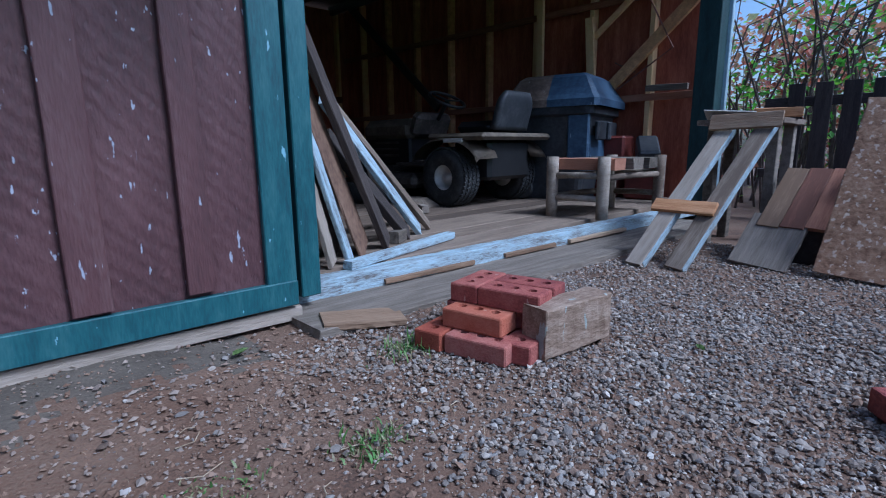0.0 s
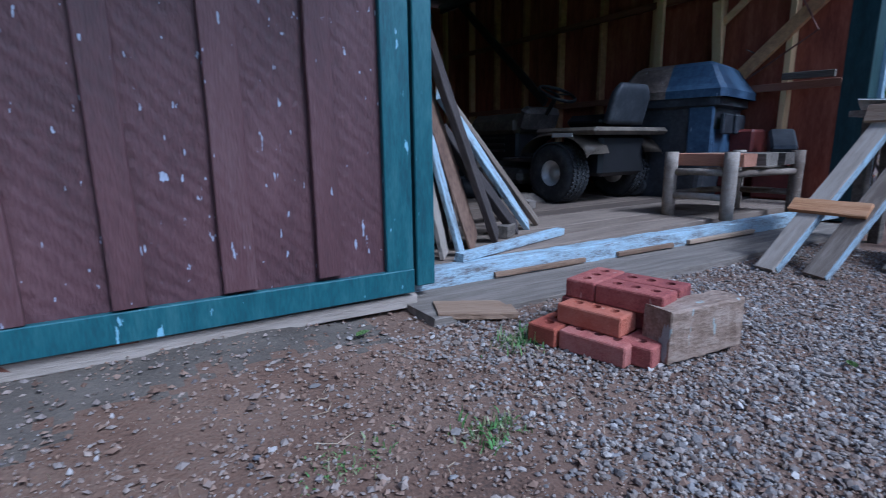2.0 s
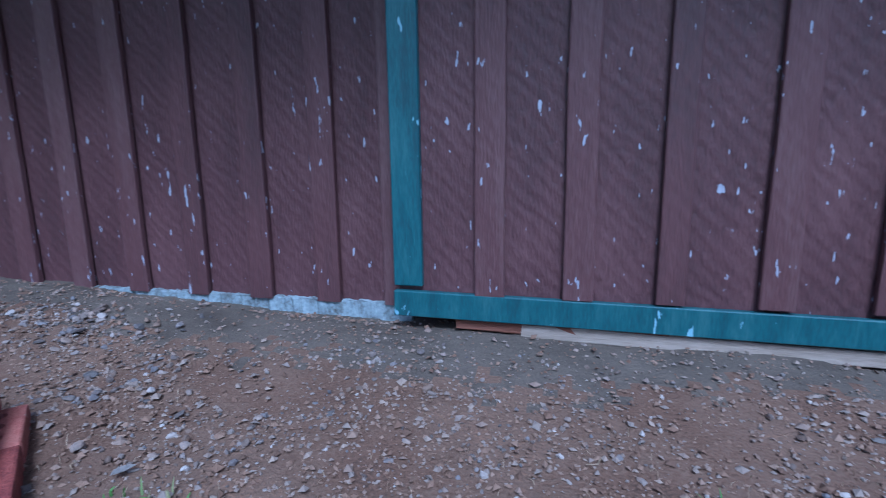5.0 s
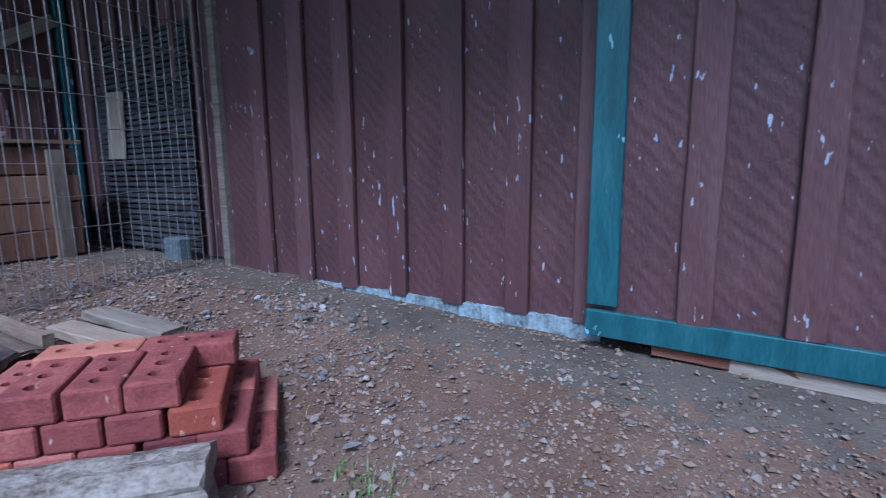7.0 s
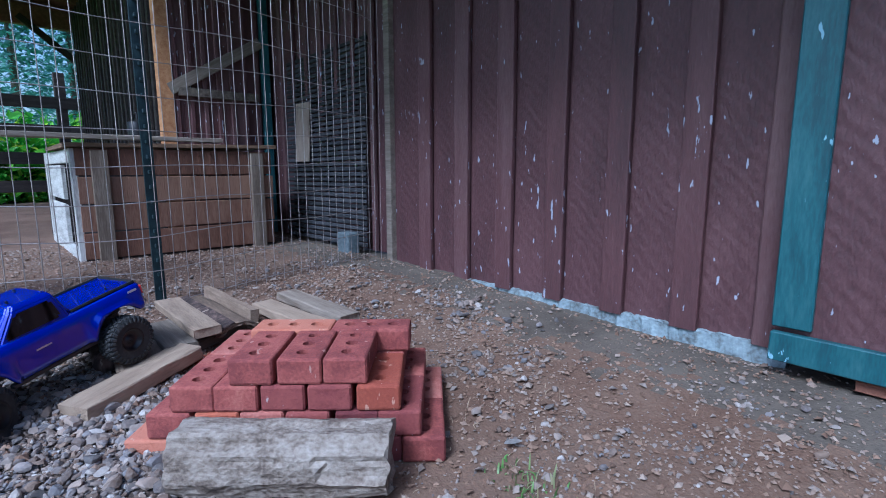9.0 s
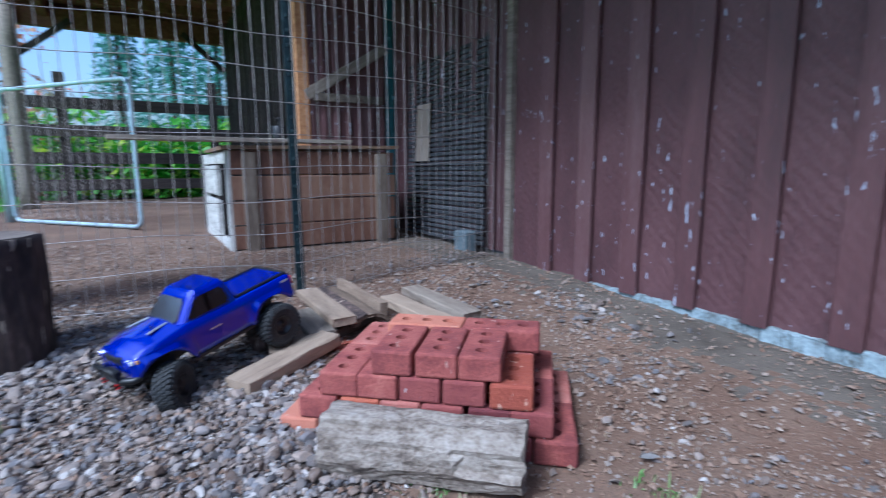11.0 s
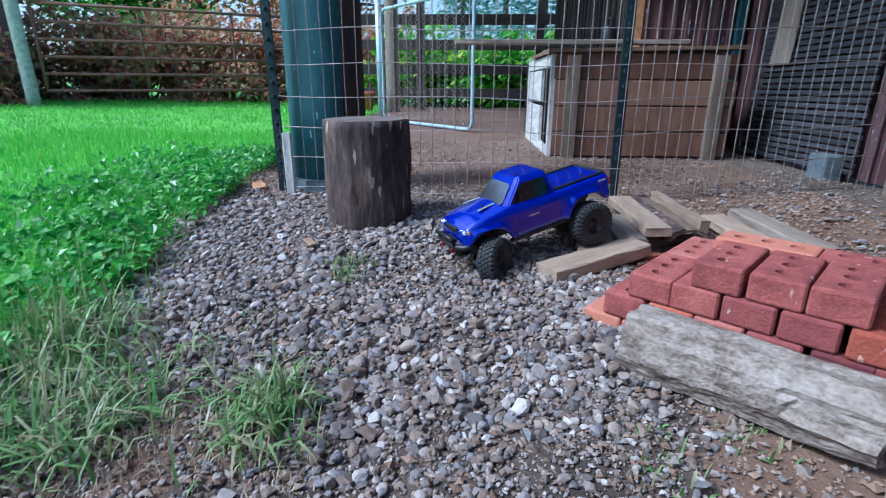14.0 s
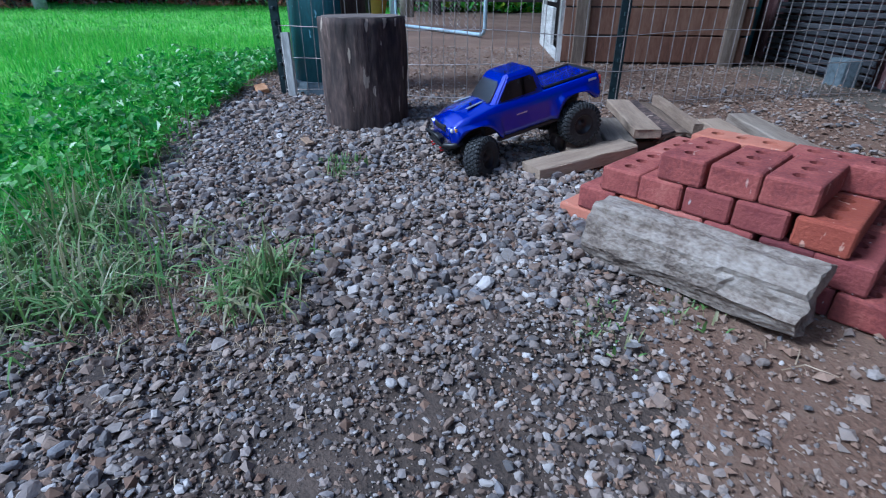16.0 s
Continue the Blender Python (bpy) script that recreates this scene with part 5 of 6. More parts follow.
    bm = bmesh.new()
    rows = []
    for i in range(9):
        z = 0.30 * i / 8
        k_ = 1 - 0.30 * max(0.0, (z - 0.18) / 0.12) ** 2
        dpt = 0.05 * (1 - 0.45 * max(0.0, (z - 0.18) / 0.12) ** 2)
        rows.append([bm.verts.new((dpt * math.copysign(abs(math.cos(a)) ** 0.6, math.cos(a)) - 0.02 * math.sin(a) ** 2, 0.215 * k_ * math.copysign(abs(math.sin(a)) ** 0.6, math.sin(a)), z)) for a in [2 * math.pi * j / 20 for j in range(20)]])
    for a_, b_ in zip(rows, rows[1:]):
        for i in range(20):
            bm.faces.new((a_[i], a_[(i + 1) % 20], b_[(i + 1) % 20], b_[i]))
    bm.faces.new(rows[0][::-1])
    bm.faces.new(rows[-1])
    bmesh.ops.recalc_face_normals(bm, faces=bm.faces)
    part("backrest", bm, BINDARK, t, "dark bluish seat back", pose(-0.28, 0, 0.615, 0, -16, 0), smooth=True)
    part("steering_column", tube([(0.52, 0, 0.72), (0.40, 0, 0.88)], 0.02, 8), BLACK, t)
    ring = [(0.40 + 0.17 * math.cos(a) * 0.85, 0.17 * math.sin(a), 0.89 + 0.17 * math.cos(a) * 0.45) for a in [2 * math.pi * i / 20 for i in range(20)]]
    part("steering_wheel", tube(ring, 0.014, 8, close=True), BLACK, t, smooth=True)
    for a in (0.5, 2.6, 4.7):
        part("spoke", tube([(0.40, 0, 0.885), (0.40 + 0.145 * math.cos(a), 0.17 * math.sin(a), 0.89 + 0.076 * math.cos(a))], 0.009, 6), BLACK, t)
    part("mower_deck", box(0.55, 0.95, 0.13, (0.62, 0, 0.19), 0.04), MOWER, t)
    part("footboard", box(0.42, 0.86, 0.03, (0.42, 0, 0.33), 0.008), MOWER, t)
    return t


tractor()


def wheelie_bin():
    b = empty("wheeled_bin", pose(4.20, 2.66, 0.10, 0, 0, 12) @ Matrix.Diagonal((1.25, 1.25, 1.0, 1)), "dusty dark wheeled bin with a brown and blue lid", "bin")
    bm = bmesh.new()
    rows = []
    for z, sx, sy in ((0, 0.48, 0.44), (0.05, 0.50, 0.46), (0.55, 0.58, 0.54), (0.72, 0.61, 0.58), (0.74, 0.67, 0.64), (0.80, 0.67, 0.64)):
        ring = []
        for cx_, cy_ in ((-1, -1), (1, -1), (1, 1), (-1, 1)):
            for k_ in range(4):
                a = radians({(-1, -1): 180, (1, -1): 270, (1, 1): 0, (-1, 1): 90}[(cx_, cy_)] + 30 * k_)
                ring.append(bm.verts.new((cx_ * (sx / 2 - 0.05) + 0.05 * math.cos(a), cy_ * (sy / 2 - 0.05) + 0.05 * math.sin(a), z)))
        rows.append(ring)
    for a_, b_ in zip(rows, rows[1:]):
        for i in range(16):
            bm.faces.new((a_[i], a_[(i + 1) % 16], b_[(i + 1) % 16], b_[i]))
    bm.faces.new(rows[0][::-1])
    bm.faces.new(rows[-1])
    part("body", bm, BINDARK, b, smooth=False)
    for s, mat, lab in ((-1, BINBLUE, "dusty blue lid half"), (1, BINBROWN, "dusty brown lid half")):
        bm = bmesh.new()
        rows = []
        for z, k_ in ((0.80, 1.0), (0.86, 1.0), (0.90, 0.93), (1.05, 0.72), (1.08, 0.62)):
            hx, hy = 0.345 * k_, 0.355 * k_
            rows.append([bm.verts.new((x, s * y, z)) for x, y in ((-hx, 0.0), (-hx, hy * 0.92), (-hx * 0.92, hy), (hx * 0.92, hy), (hx, hy * 0.92), (hx, 0.0))])
        for a_, b_ in zip(rows, rows[1:]):
            for i in range(5):
                bm.faces.new((a_[i], a_[i + 1], b_[i + 1], b_[i]))
        bm.faces.new(rows[-1])
        bmesh.ops.recalc_face_normals(bm, faces=bm.faces)
        part("lid", bm, mat, b, lab)
    part("front_panel", box(0.50, 0.02, 0.42, (0, -0.30, 0.56), 0.01), BINBLUE, b, "blue front panel", pose(0, 0, 0, -4, 0, 0))
    part("side_panel", box(0.03, 0.15, 0.40, (-0.300, -0.215, 0.56), 0.01), BINBLUE, b, "blue side panel")
    part("pocket", box(0.18, 0.03, 0.16, (0.13, -0.315, 0.60), 0.01), BINDARK, b)
    part("pocket", box(0.18, 0.03, 0.16, (-0.13, -0.315, 0.60), 0.01), BINDARK, b)
    for s in (1, -1):
        part("wheel", lathe([(0.0, -0.02), (0.09, -0.02), (0.1, 0), (0.09, 0.02), (0.0, 0.02)], 18), RUBBER, b, m=pose(0.3 * s, 0.2, 0.1, 0, 0, 90))
    return b


wheelie_bin()


def log_bench():
    b = empty("log_leg_bench", pose(3.03, 1.61, 0.10, 0, 0, 0), "rustic low bench with pole legs and a plank seat", "bench")
    ax, ay = Vector((0.71, -0.06, 0)), Vector((-0.05, 0.35, 0))
    legs = [Vector((0, 0, 0)), ax, ay, ax + ay]
    for i, p in enumerate(legs):
        part("leg", cyl(0.038, 0.04, 0.405, 12, tuple(p), jitter=0.05, rings=4, seed=i), OLDWOOD, b, smooth=True)
    for p, q, z in ((legs[0], legs[1], 0.27), (legs[2], legs[3], 0.27), (legs[0], legs[2], 0.13), (legs[1], legs[3], 0.13), (legs[0], legs[2], 0.28), (legs[1], legs[3], 0.28), (legs[2], legs[3], 0.14)):
        part("rail", tube([p + Vector((0, 0, z)), (p + q) / 2 + Vector((0, 0, z + 0.004)), q + Vector((0, 0, z))], 0.021, 9), OLDWOOD, b, smooth=True)
    for i in range(3):
        o = ax * (0.06 + 0.31 * i)
        part("seat_plank", worn_board(0.44, 0.2, 0.075, 44 + i, 5, 0.004), REDWOOD if i == 0 else GREYWOOD, b, m=board_pose(legs[0] + o + ax * 0.13 + Vector((0, -0.02, 0.355)), legs[2] + o + ax * 0.13 + Vector((0, 0.05, 0.355))))
    return b


log_bench()
for i, (p0, p1, w, t, mat, lab) in enumerate((
        ((1.175, 1.76, 0.105), (0.985, 1.72, 0.66), 0.06, 0.02, BLUEWHITE, "narrow board in flaking pale blue paint leaning on the post"),
        ((1.08, 1.74, 0.105), (0.965, 1.70, 0.50), 0.07, 0.02, OLDWOOD, "narrow weathered board leaning on the post"),
        ((1.33, 1.87, 0.105), (1.00, 1.76, 0.82), 0.17, 0.012, CARDBOARD, "brown sheet leaning on the door post"),
        ((1.50, 1.92, 0.105), (0.985, 1.73, 1.02), 0.10, 0.03, DARKWOOD, "long dark weathered board leaning on the door post"),
        ((1.72, 2.03, 0.105), (1.20, 1.92, 0.62), 0.09, 0.04, DARKWOOD, "dark beam leaning among the boards"),
        ((1.86, 2.09, 0.105), (1.21, 1.95, 0.78), 0.085, 0.028, BLUEWHITE, "long board with worn pale blue paint leaning inside the doorway"),
        ((1.99, 2.15, 0.105), (1.30, 2.1, 0.83), 0.06, 0.03, OLDWOOD, "tan weathered board leaning inside the doorway"),
        ((2.22, 2.45, 0.11), (1.62, 2.2, 0.45), 0.09, 0.02, OLDWOOD, "short weathered board leaning on the pile"),
        ((1.22, 1.95, 0.105), (1.02, 1.85, 0.9), 0.10, 0.03, DARKWOOD, "dark board leaning behind the others"))):
    p0, p1 = Vector(p0), Vector(p1)
    thing("leaning_board", worn_board((p1 - p0).length, w, t, 100 + i, 12, 0.003), mat, lab, "board", board_pose(p0 + Vector((0, 0, 0.02)), p1, (0.45, -0.75, 0.45)), group="boards leaning in the doorway")
thing("floor_board", worn_board(0.80, 0.05, 0.035, 120, 10, 0.003), BLUEWHITE, "pale blue-white board lying on the shed floor", "board", board_pose((1.10, 1.66, 0.12), (1.88, 1.85, 0.122)))
thing("timber_offcut", worn_board(0.12, 0.06, 0.06, 121, 3, 0.003), GREYWOOD, "small grey timber offcut on the shed floor", "offcut", pose(1.62, 1.98, 0.135, 0, 0, 30))
thing("timber_offcut", worn_board(0.16, 0.05, 0.05, 122, 3, 0.003), GREYWOOD, "small grey timber offcut on the shed floor", "offcut", pose(2.5, 2.75, 0.135, 0, 0, 60))
for i, (x, y, z, s) in enumerate(((4.5, 2.35, 0.10, 0.3), (4.52, 2.30, 0.40, 0.26), (4.5, 2.0, 0.10, 0.28), (4.48, 2.6, 0.1, 0.3))):
    thing("red_crate", box(s, s, s, (0, 0, s / 2), 0.02), material("dull_red_plastic", [(0.10, 0.02, 0.015), (0.2, 0.04, 0.03)], 6, 0.6, 0.2), "dull red plastic crate against the shed wall", "crate", pose(x, y, z, 0, 0, 5 * i), group="red crates")
thing("metal_box", box(0.34, 0.18, 0.16, (0, 0, 0), 0.02), BINDARK, "dark metal box tilted on the crates", "box", pose(4.42, 1.95, 0.52, 0, -25, 30))
spare = empty("spare_tyre", pose(2.75, 3.7, 0.10), "black spare tyre lying on the shed floor", "tyre")
part("tyre", lathe([(0.12, 0.0), (0.22, 0.0), (0.27, 0.05), (0.27, 0.12), (0.22, 0.17), (0.12, 0.17), (0.12, 0.0)], 24, "z", cap=False), RUBBER, spare, smooth=True)
thing("hay_litter", cyl(0.2, 0.1, 0.07, 14, jitter=0.2, seed=3), OLDWOOD, "small heap of pale litter on the floor", "litter", pose(2.75, 3.15, 0.10))

# ---- bricks ----
def brick_mesh(mat):
    """A pressed brick with three round holes through it, x 0.194, y 0.092, z 0.057."""
    L, Wd, Hh = 0.194, 0.092, 0.057
    bm = bmesh.new()
    holes = [(-0.055, 0.0), (0.0, 0.0), (0.055, 0.0)]
    R, seg = 0.0145, 10
    b = 0.006
    for top in (1, -1):
        z = top * Hh / 2
        xs = [-L / 2 + b, -0.0275, 0.0275, L / 2 - b]
        for i, (hx, hy) in enumerate(holes):
            x0, x1 = xs[i], xs[i + 1]
            y0, y1 = -Wd / 2 + b, Wd / 2 - b
            ring, outer = [], []
            for k_ in range(seg):
                a = 2 * math.pi * k_ / seg + math.pi / seg
                c_, s_ = math.cos(a), math.sin(a)
                ring.append(bm.verts.new((hx + R * c_, hy + R * s_, z)))
                tx = ((x1 - hx) / c_) if c_ > 0 else ((x0 - hx) / c_)
                ty = ((y1 - hy) / s_) if s_ > 0 else ((y0 - hy) / s_)
                q = min(tx, ty)
                outer.append(bm.verts.new((hx + q * c_, hy + q * s_, z)))
            for k_ in range(seg):
                bm.faces.new((ring[k_], outer[k_], outer[(k_ + 1) % seg], ring[(k_ + 1) % seg]))
            for cx_, cy_ in ((x0, y0), (x1, y0), (x1, y1), (x0, y1)):
                v = bm.verts.new((cx_, cy_, z))
                ang = math.atan2(cy_ - hy, cx_ - hx) % (2 * math.pi)
                k_ = int((ang - math.pi / seg) // (2 * math.pi / seg)) % seg
                bm.faces.new((outer[k_], v, outer[(k_ + 1) % seg]))
            if top == 1:
                low = [bm.verts.new((v.co.x, v.co.y, -Hh / 2)) for v in ring]
                for k_ in range(seg):
                    bm.faces.new((ring[k_], ring[(k_ + 1) % seg], low[(k_ + 1) % seg], low[k_]))
    ringz = []
    for z, e, ch in ((-Hh / 2, b, 0), (-Hh / 2 + b * 0.3, b * 0.3, 0.0025), (-Hh / 2 + b, 0, 0.004), (Hh / 2 - b, 0, 0.004), (Hh / 2 - b * 0.3, b * 0.3, 0.0025), (Hh / 2, b, 0)):
        hx_, hy_ = L / 2 - e, Wd / 2 - e
        ringz.append([bm.verts.new(p + (z,)) for p in ((-hx_, -hy_ + ch), (-hx_ + ch, -hy_), (hx_ - ch, -hy_), (hx_, -hy_ + ch), (hx_, hy_ - ch), (hx_ - ch, hy_), (-hx_ + ch, hy_), (-hx_, hy_ - ch))])
    for a_, b_ in zip(ringz, ringz[1:]):
        for i in range(8):
            bm.faces.new((a_[i], a_[(i + 1) % 8], b_[(i + 1) % 8], b_[i]))
    bmesh.ops.remove_doubles(bm, verts=bm.verts, dist=0.0002)
    bmesh.ops.recalc_face_normals(bm, faces=bm.faces)
    return finish("brick", bm, mat)


BRICK_MESHES = [(brick_mesh(BRICK), "dusty red clay brick with three round holes"), (brick_mesh(BRICK2), "orange clay brick with three round holes"), (brick_mesh(BRICKDARK), "dark maroon clay brick with three round holes")]
PILE = Matrix.Translation((-1.312, 0.433, 0.0)) @ Matrix.Rotation(math.atan2(0.75, 0.663), 4, "Z")
brick_rng = random.Random(17)


def lay(m, tone=0, base=None, group="bricks stacked as a ramp"):
    j = pose(brick_rng.uniform(-0.002, 0.002), brick_rng.uniform(-0.003, 0.003), 0, 0, 0, brick_rng.uniform(-1.2, 1.2))
    me, label = BRICK_MESHES[int(tone)]
    return thing("brick", me, None, label, "brick", (base or Matrix()) @ m @ j, group=group)


courses = [(0.0385, -0.515, 7, (0,)), (0.0965, -0.465, 6, (1,)), (0.1545, -0.418, 5, (4,)), (0.2125, -0.290, 3, ())]
maroons = {(2, 2), (2, 3), (1, 3), (1, 4), (1, 5), (0, 5)}
for ci, (z, u0, n_, oranges) in enumerate(courses):
    for i in range(n_):
        lay(pose(u0 + 0.0475 + 0.0975 * i, 0.098 + 0.002 * ci, z, 0, 0, 90), 1 if i in oranges else 2 if (ci, i) in maroons else 0, PILE)
for ci, (z, u0, n_, oranges) in enumerate(courses[:3]):
    for i in range(n_):
        lay(pose(u0 + 0.0475 + 0.0975 * i, 0.297, z, 0, 0, 90), (i + ci) % 4 == 1, PILE)
for i, o in enumerate((True, False)):
    lay(pose(-0.215 + 0.198 * i, 0.247 + 0.002, 0.2125, 0, 0, 0), o, PILE)
lay(pose(-0.46, 0.46, 0.0385 + 0.012, 0, 0, 0), True, PILE)

split = bmesh.new()
rows = []
r = random.Random(5)
outline = [(-0.055, -0.055), (-0.07, -0.02), (-0.062, 0.03), (-0.03, 0.058), (0.02, 0.06), (0.055, 0.045), (0.06, 0.0), (0.05, -0.055)]
for i in range(41):
    x = -0.205 + 0.41 * i / 40
    ring = []
    for j in range(40):
        f = j / 5
        a0, a1 = Vector((*outline[int(f) % 8], 0)), Vector((*outline[(int(f) + 1) % 8], 0))
        p = a0.lerp(a1, f % 1)
        k_ = 1 + 0.07 * noise.noise((x * 7, p.x * 40, p.y * 40)) + 0.05 * noise.noise((x * 30, p.x * 120, p.y * 120)) + 0.06 * noise.noise((x * 4 + 9, 3, p.y * 14))
        crack = 0.9 if noise.noise((x * 3, f * 2.1, 5.0)) > 0.42 else 1.0
        e = 0.012 * noise.noise((p.x * 30, p.y * 30, i * 0.01)) if i in (0, 40) else 0
        ring.append(split.verts.new((x + e, p.x * k_ * crack, p.y * k_ * crack)))
    rows.append(ring)
for a_, b_ in zip(rows, rows[1:]):
    for i in range(40):
        split.faces.new((a_[i], a_[(i + 1) % 40], b_[(i + 1) % 40], b_[i]))
split.faces.new(rows[0][::-1])
split.faces.new(rows[-1])
bmesh.ops.recalc_face_normals(split, faces=split.faces)
thing("split_log", split, LOGWOOD, "weathered pale split log lying before the bricks", "log", PILE @ pose(-0.15, -0.078, 0.082, 0, 0, -1))

# second stack with a timber block
S2 = Matrix.Translation((1.06, 0.94, 0.0)) @ Matrix.Rotation(radians(-79), 4, "Z")
for x, y, z, o, rz in ((0.099, 0.047, 0.162, False, 0), (0.099, 0.143, 0.162, False, 2), (-0.05, 0.10, 0.162, False, 90), (0.02, -0.02, 0.105, True, 0), (0.10, 0.08, 0.105, False, 0), (-0.06, 0.10, 0.105, False, 90), (0.02, 0.178, 0.105, False, 0),
                       (0.06, -0.07, 0.048, False, 0), (0.16, 0.02, 0.048, False, 90), (-0.09, -0.03, 0.048, True, 90), (0.05, 0.14, 0.048, False, 0), (-0.06, 0.12, 0.048, False, 90)):
    lay(pose(x, y, z - 0.01, 0, 0, rz), o, S2, "bricks stacked by the timber block")
thing("timber_block", worn_board(0.285, 0.088, 0.14, 130, 12, 0.004, 0.005), BLOCK, "heavy weathered timber block standing on edge by the bricks", "timber block", board_pose((1.085, 0.752, 0.085), (1.365, 0.715, 0.085)))
lay(pose(1.33, -0.02, 0.03, 0, 0, 35), False, None, "loose bricks")

# stump
stump = empty("stump", pose(-2.335, -0.59, float(height(-2.33, -0.59)) - 0.02), "upright cut log section with dark bark", "log stump")
bm = cyl(0.152, 0.148, 0.375, 72, jitter=0.018, rings=16, seed=9)
for v in bm.verts:
    if v.co.xy.length > 0.1:
        k_ = 1 + 0.05 * noise.noise((v.co.x * 28, v.co.y * 28, v.co.z * 5)) + 0.03 * noise.noise((v.co.x * 9, v.co.y * 9, v.co.z * 9))
        v.co.x, v.co.y = v.co.x * k_, v.co.y * k_
part("bark", bm, BARK, stump, smooth=True)
part("cut_face", cyl(0.140, 0.138, 0.012, 36, (0, 0, 0.366), jitter=0.03, seed=9), LOGCUT, stump, "greyish sawn face")

# planks lying by the bricks
for i, (p0, p1, w, t, mat, lab) in enumerate((
        ((-1.845, -0.015, 0.076), (-2.01, 0.285, 0.108), 0.092, 0.038, HEAPWOOD, "short tan timber plank lying on gravel"),
        ((-1.97, 0.125, 0.095), (-2.25, 0.145, 0.115), 0.05, 0.026, HEAPWOOD, "narrow split tan board in the plank heap"),
        ((-1.99, 0.185, 0.105), (-2.28, 0.20, 0.125), 0.068, 0.024, HEAPWOOD, "broken tan board in the plank heap"),
        ((-2.02, 0.275, 0.115), (-2.27, 0.265, 0.13), 0.09, 0.022, GREYWOOD, "flat weathered grey board in the plank heap"),
        ((-2.02, 0.345, 0.15), (-2.46, 0.345, 0.155), 0.082, 0.028, HEAPWOOD, "narrow tan board lying over the heap"),
        ((-2.16, 0.545, 0.125), (-2.61, 0.53, 0.135), 0.03, 0.05, HEAPWOOD, "thin tan board lying on edge behind the heap"),
        ((-1.95, 0.685, 0.105), (-2.31, 0.635, 0.12), 0.085, 0.03, HEAPWOOD, "tan board lying behind the bricks"),
        ((-1.96, 0.80, 0.11), (-2.39, 0.77, 0.125), 0.085, 0.032, OLDWOOD, "pale board lying behind the bricks"),
        ((-2.05, 0.25, 0.092), (-2.2, 0.50, 0.105), 0.07, 0.03, GREYWOOD, "grey board at the bottom of the heap"))):
    p0, p1 = Vector(p0), Vector(p1)
    thing("loose_plank", worn_board((p1 - p0).length, w, t, 140 + i, 6, 0.004), mat, lab, "plank", board_pose(p0, p1), group="planks in the heap")

# half a hollow log, bark outside
slab = empty("bark_slab", board_pose((-2.06, 0.455, 0.10), (-2.46, 0.43, 0.115)), "curved slab of split log with dark bark in the plank heap", "log")
for name_, r0_, r1_, mat_, lab_ in (("wood", 0.050, 0.064, HEAPWOOD, ""), ("bark", 0.0645, 0.074, BARK, "dark bark")):
    bm = bmesh.new()
    rows = []
    for i in range(13):
        x = -0.20 + 0.40 * i / 12
        a0_, a1_ = (0.25, 2.9) if name_ == "wood" else (0.25, 1.35)
        arc = [a0_ + (a1_ - a0_) * j / 10 for j in range(11)]
        wob = 1 + 0.08 * noise.noise((x * 9, r0_ * 50, 2.0))
        sec = [(r1_ * wob, a) for a in arc] + [(r0_ * wob, a) for a in arc[::-1]]
        rows.append([bm.verts.new((x + 0.01 * noise.noise((a * 3, i * 1.0, 0.0)) * (i in (0, 12)), 1.15 * q * math.cos(a), 0.75 * q * math.sin(a))) for q, a in sec])
    for a_, b_ in zip(rows, rows[1:]):
        for i in range(22):
            bm.faces.new((a_[i], a_[(i + 1) % 22], b_[(i + 1) % 22], b_[i]))
    bm.faces.new(rows[0][::-1])
    bm.faces.new(rows[-1])
    bmesh.ops.recalc_face_normals(bm, faces=bm.faces)
    part(name_, bm, mat_, slab, lab_)
thing("branch_piece", tube([(-2.05, 0.085, 0.105), (-2.15, 0.095, 0.122), (-2.29, 0.082, 0.128)], [0.026, 0.03, 0.027], 10), BARK, "short thick branch piece with dark bark", "branch", smooth=True)
thing("white_rock", cyl(0.03, 0.015, 0.035, 8, jitter=0.2, seed=2), WHITEWOOD, "small white rock beside the fence post", "rock", pose(-2.55, 0.38, float(height(-2.55, 0.38))))
thing("wood_chip", worn_board(0.10, 0.05, 0.02, 150, 4, 0.006), ORANGEWOOD, "orange-brown wood chunk by the post", "wood chip", pose(-2.72, -1.16, 0.135, 5, 8, 30))
thing("wood_chip", worn_board(0.07, 0.025, 0.008, 151, 4, 0.003), TANWOOD, "small tan wood chip lying on gravel", "wood chip", pose(-2.05, -0.73, float(height(-2.05, -0.73)) + 0.02, 0, 5, 40))


def fallen_leaf(x, y, s, mat, label, rz):
    bm = bmesh.new()
    rim = [(-1, 0), (-0.55, 0.42), (0.1, 0.5), (0.65, 0.3), (1.1, 0)]
    mid = [bm.verts.new((s * u, 0, 0.15 * s * (u * u))) for u, _ in rim]
    for sg in (1, -1):
        edge = [mid[0]] + [bm.verts.new((s * u, sg * s * w, 0.3 * s)) for u, w in rim[1:-1]] + [mid[-1]]
        for i in range(4):
            q = [mid[i], mid[i + 1], edge[i + 1], edge[i]]
            q = list(dict.fromkeys(q))
            if len(q) > 2:
                bm.faces.new(q)
    bmesh.ops.solidify(bm, geom=bm.faces[:], thickness=0.0008)
    thing("fallen_leaf", bm, mat, label, "leaf", pose(x, y, float(height(x, y)) + 0.012, 0, 0, rz))


fallen_leaf(-1.14, 0.70, 0.022, LEAF, "pale grey curled leaf lying on soil", 60)
fallen_leaf(-1.235, -0.13, 0.018, LEAF, "pale grey leaf lying on gravel", 10)
fallen_leaf(-1.14, 0.115, 0.015, LEAF, "pale grey leaf lying on soil", 100)
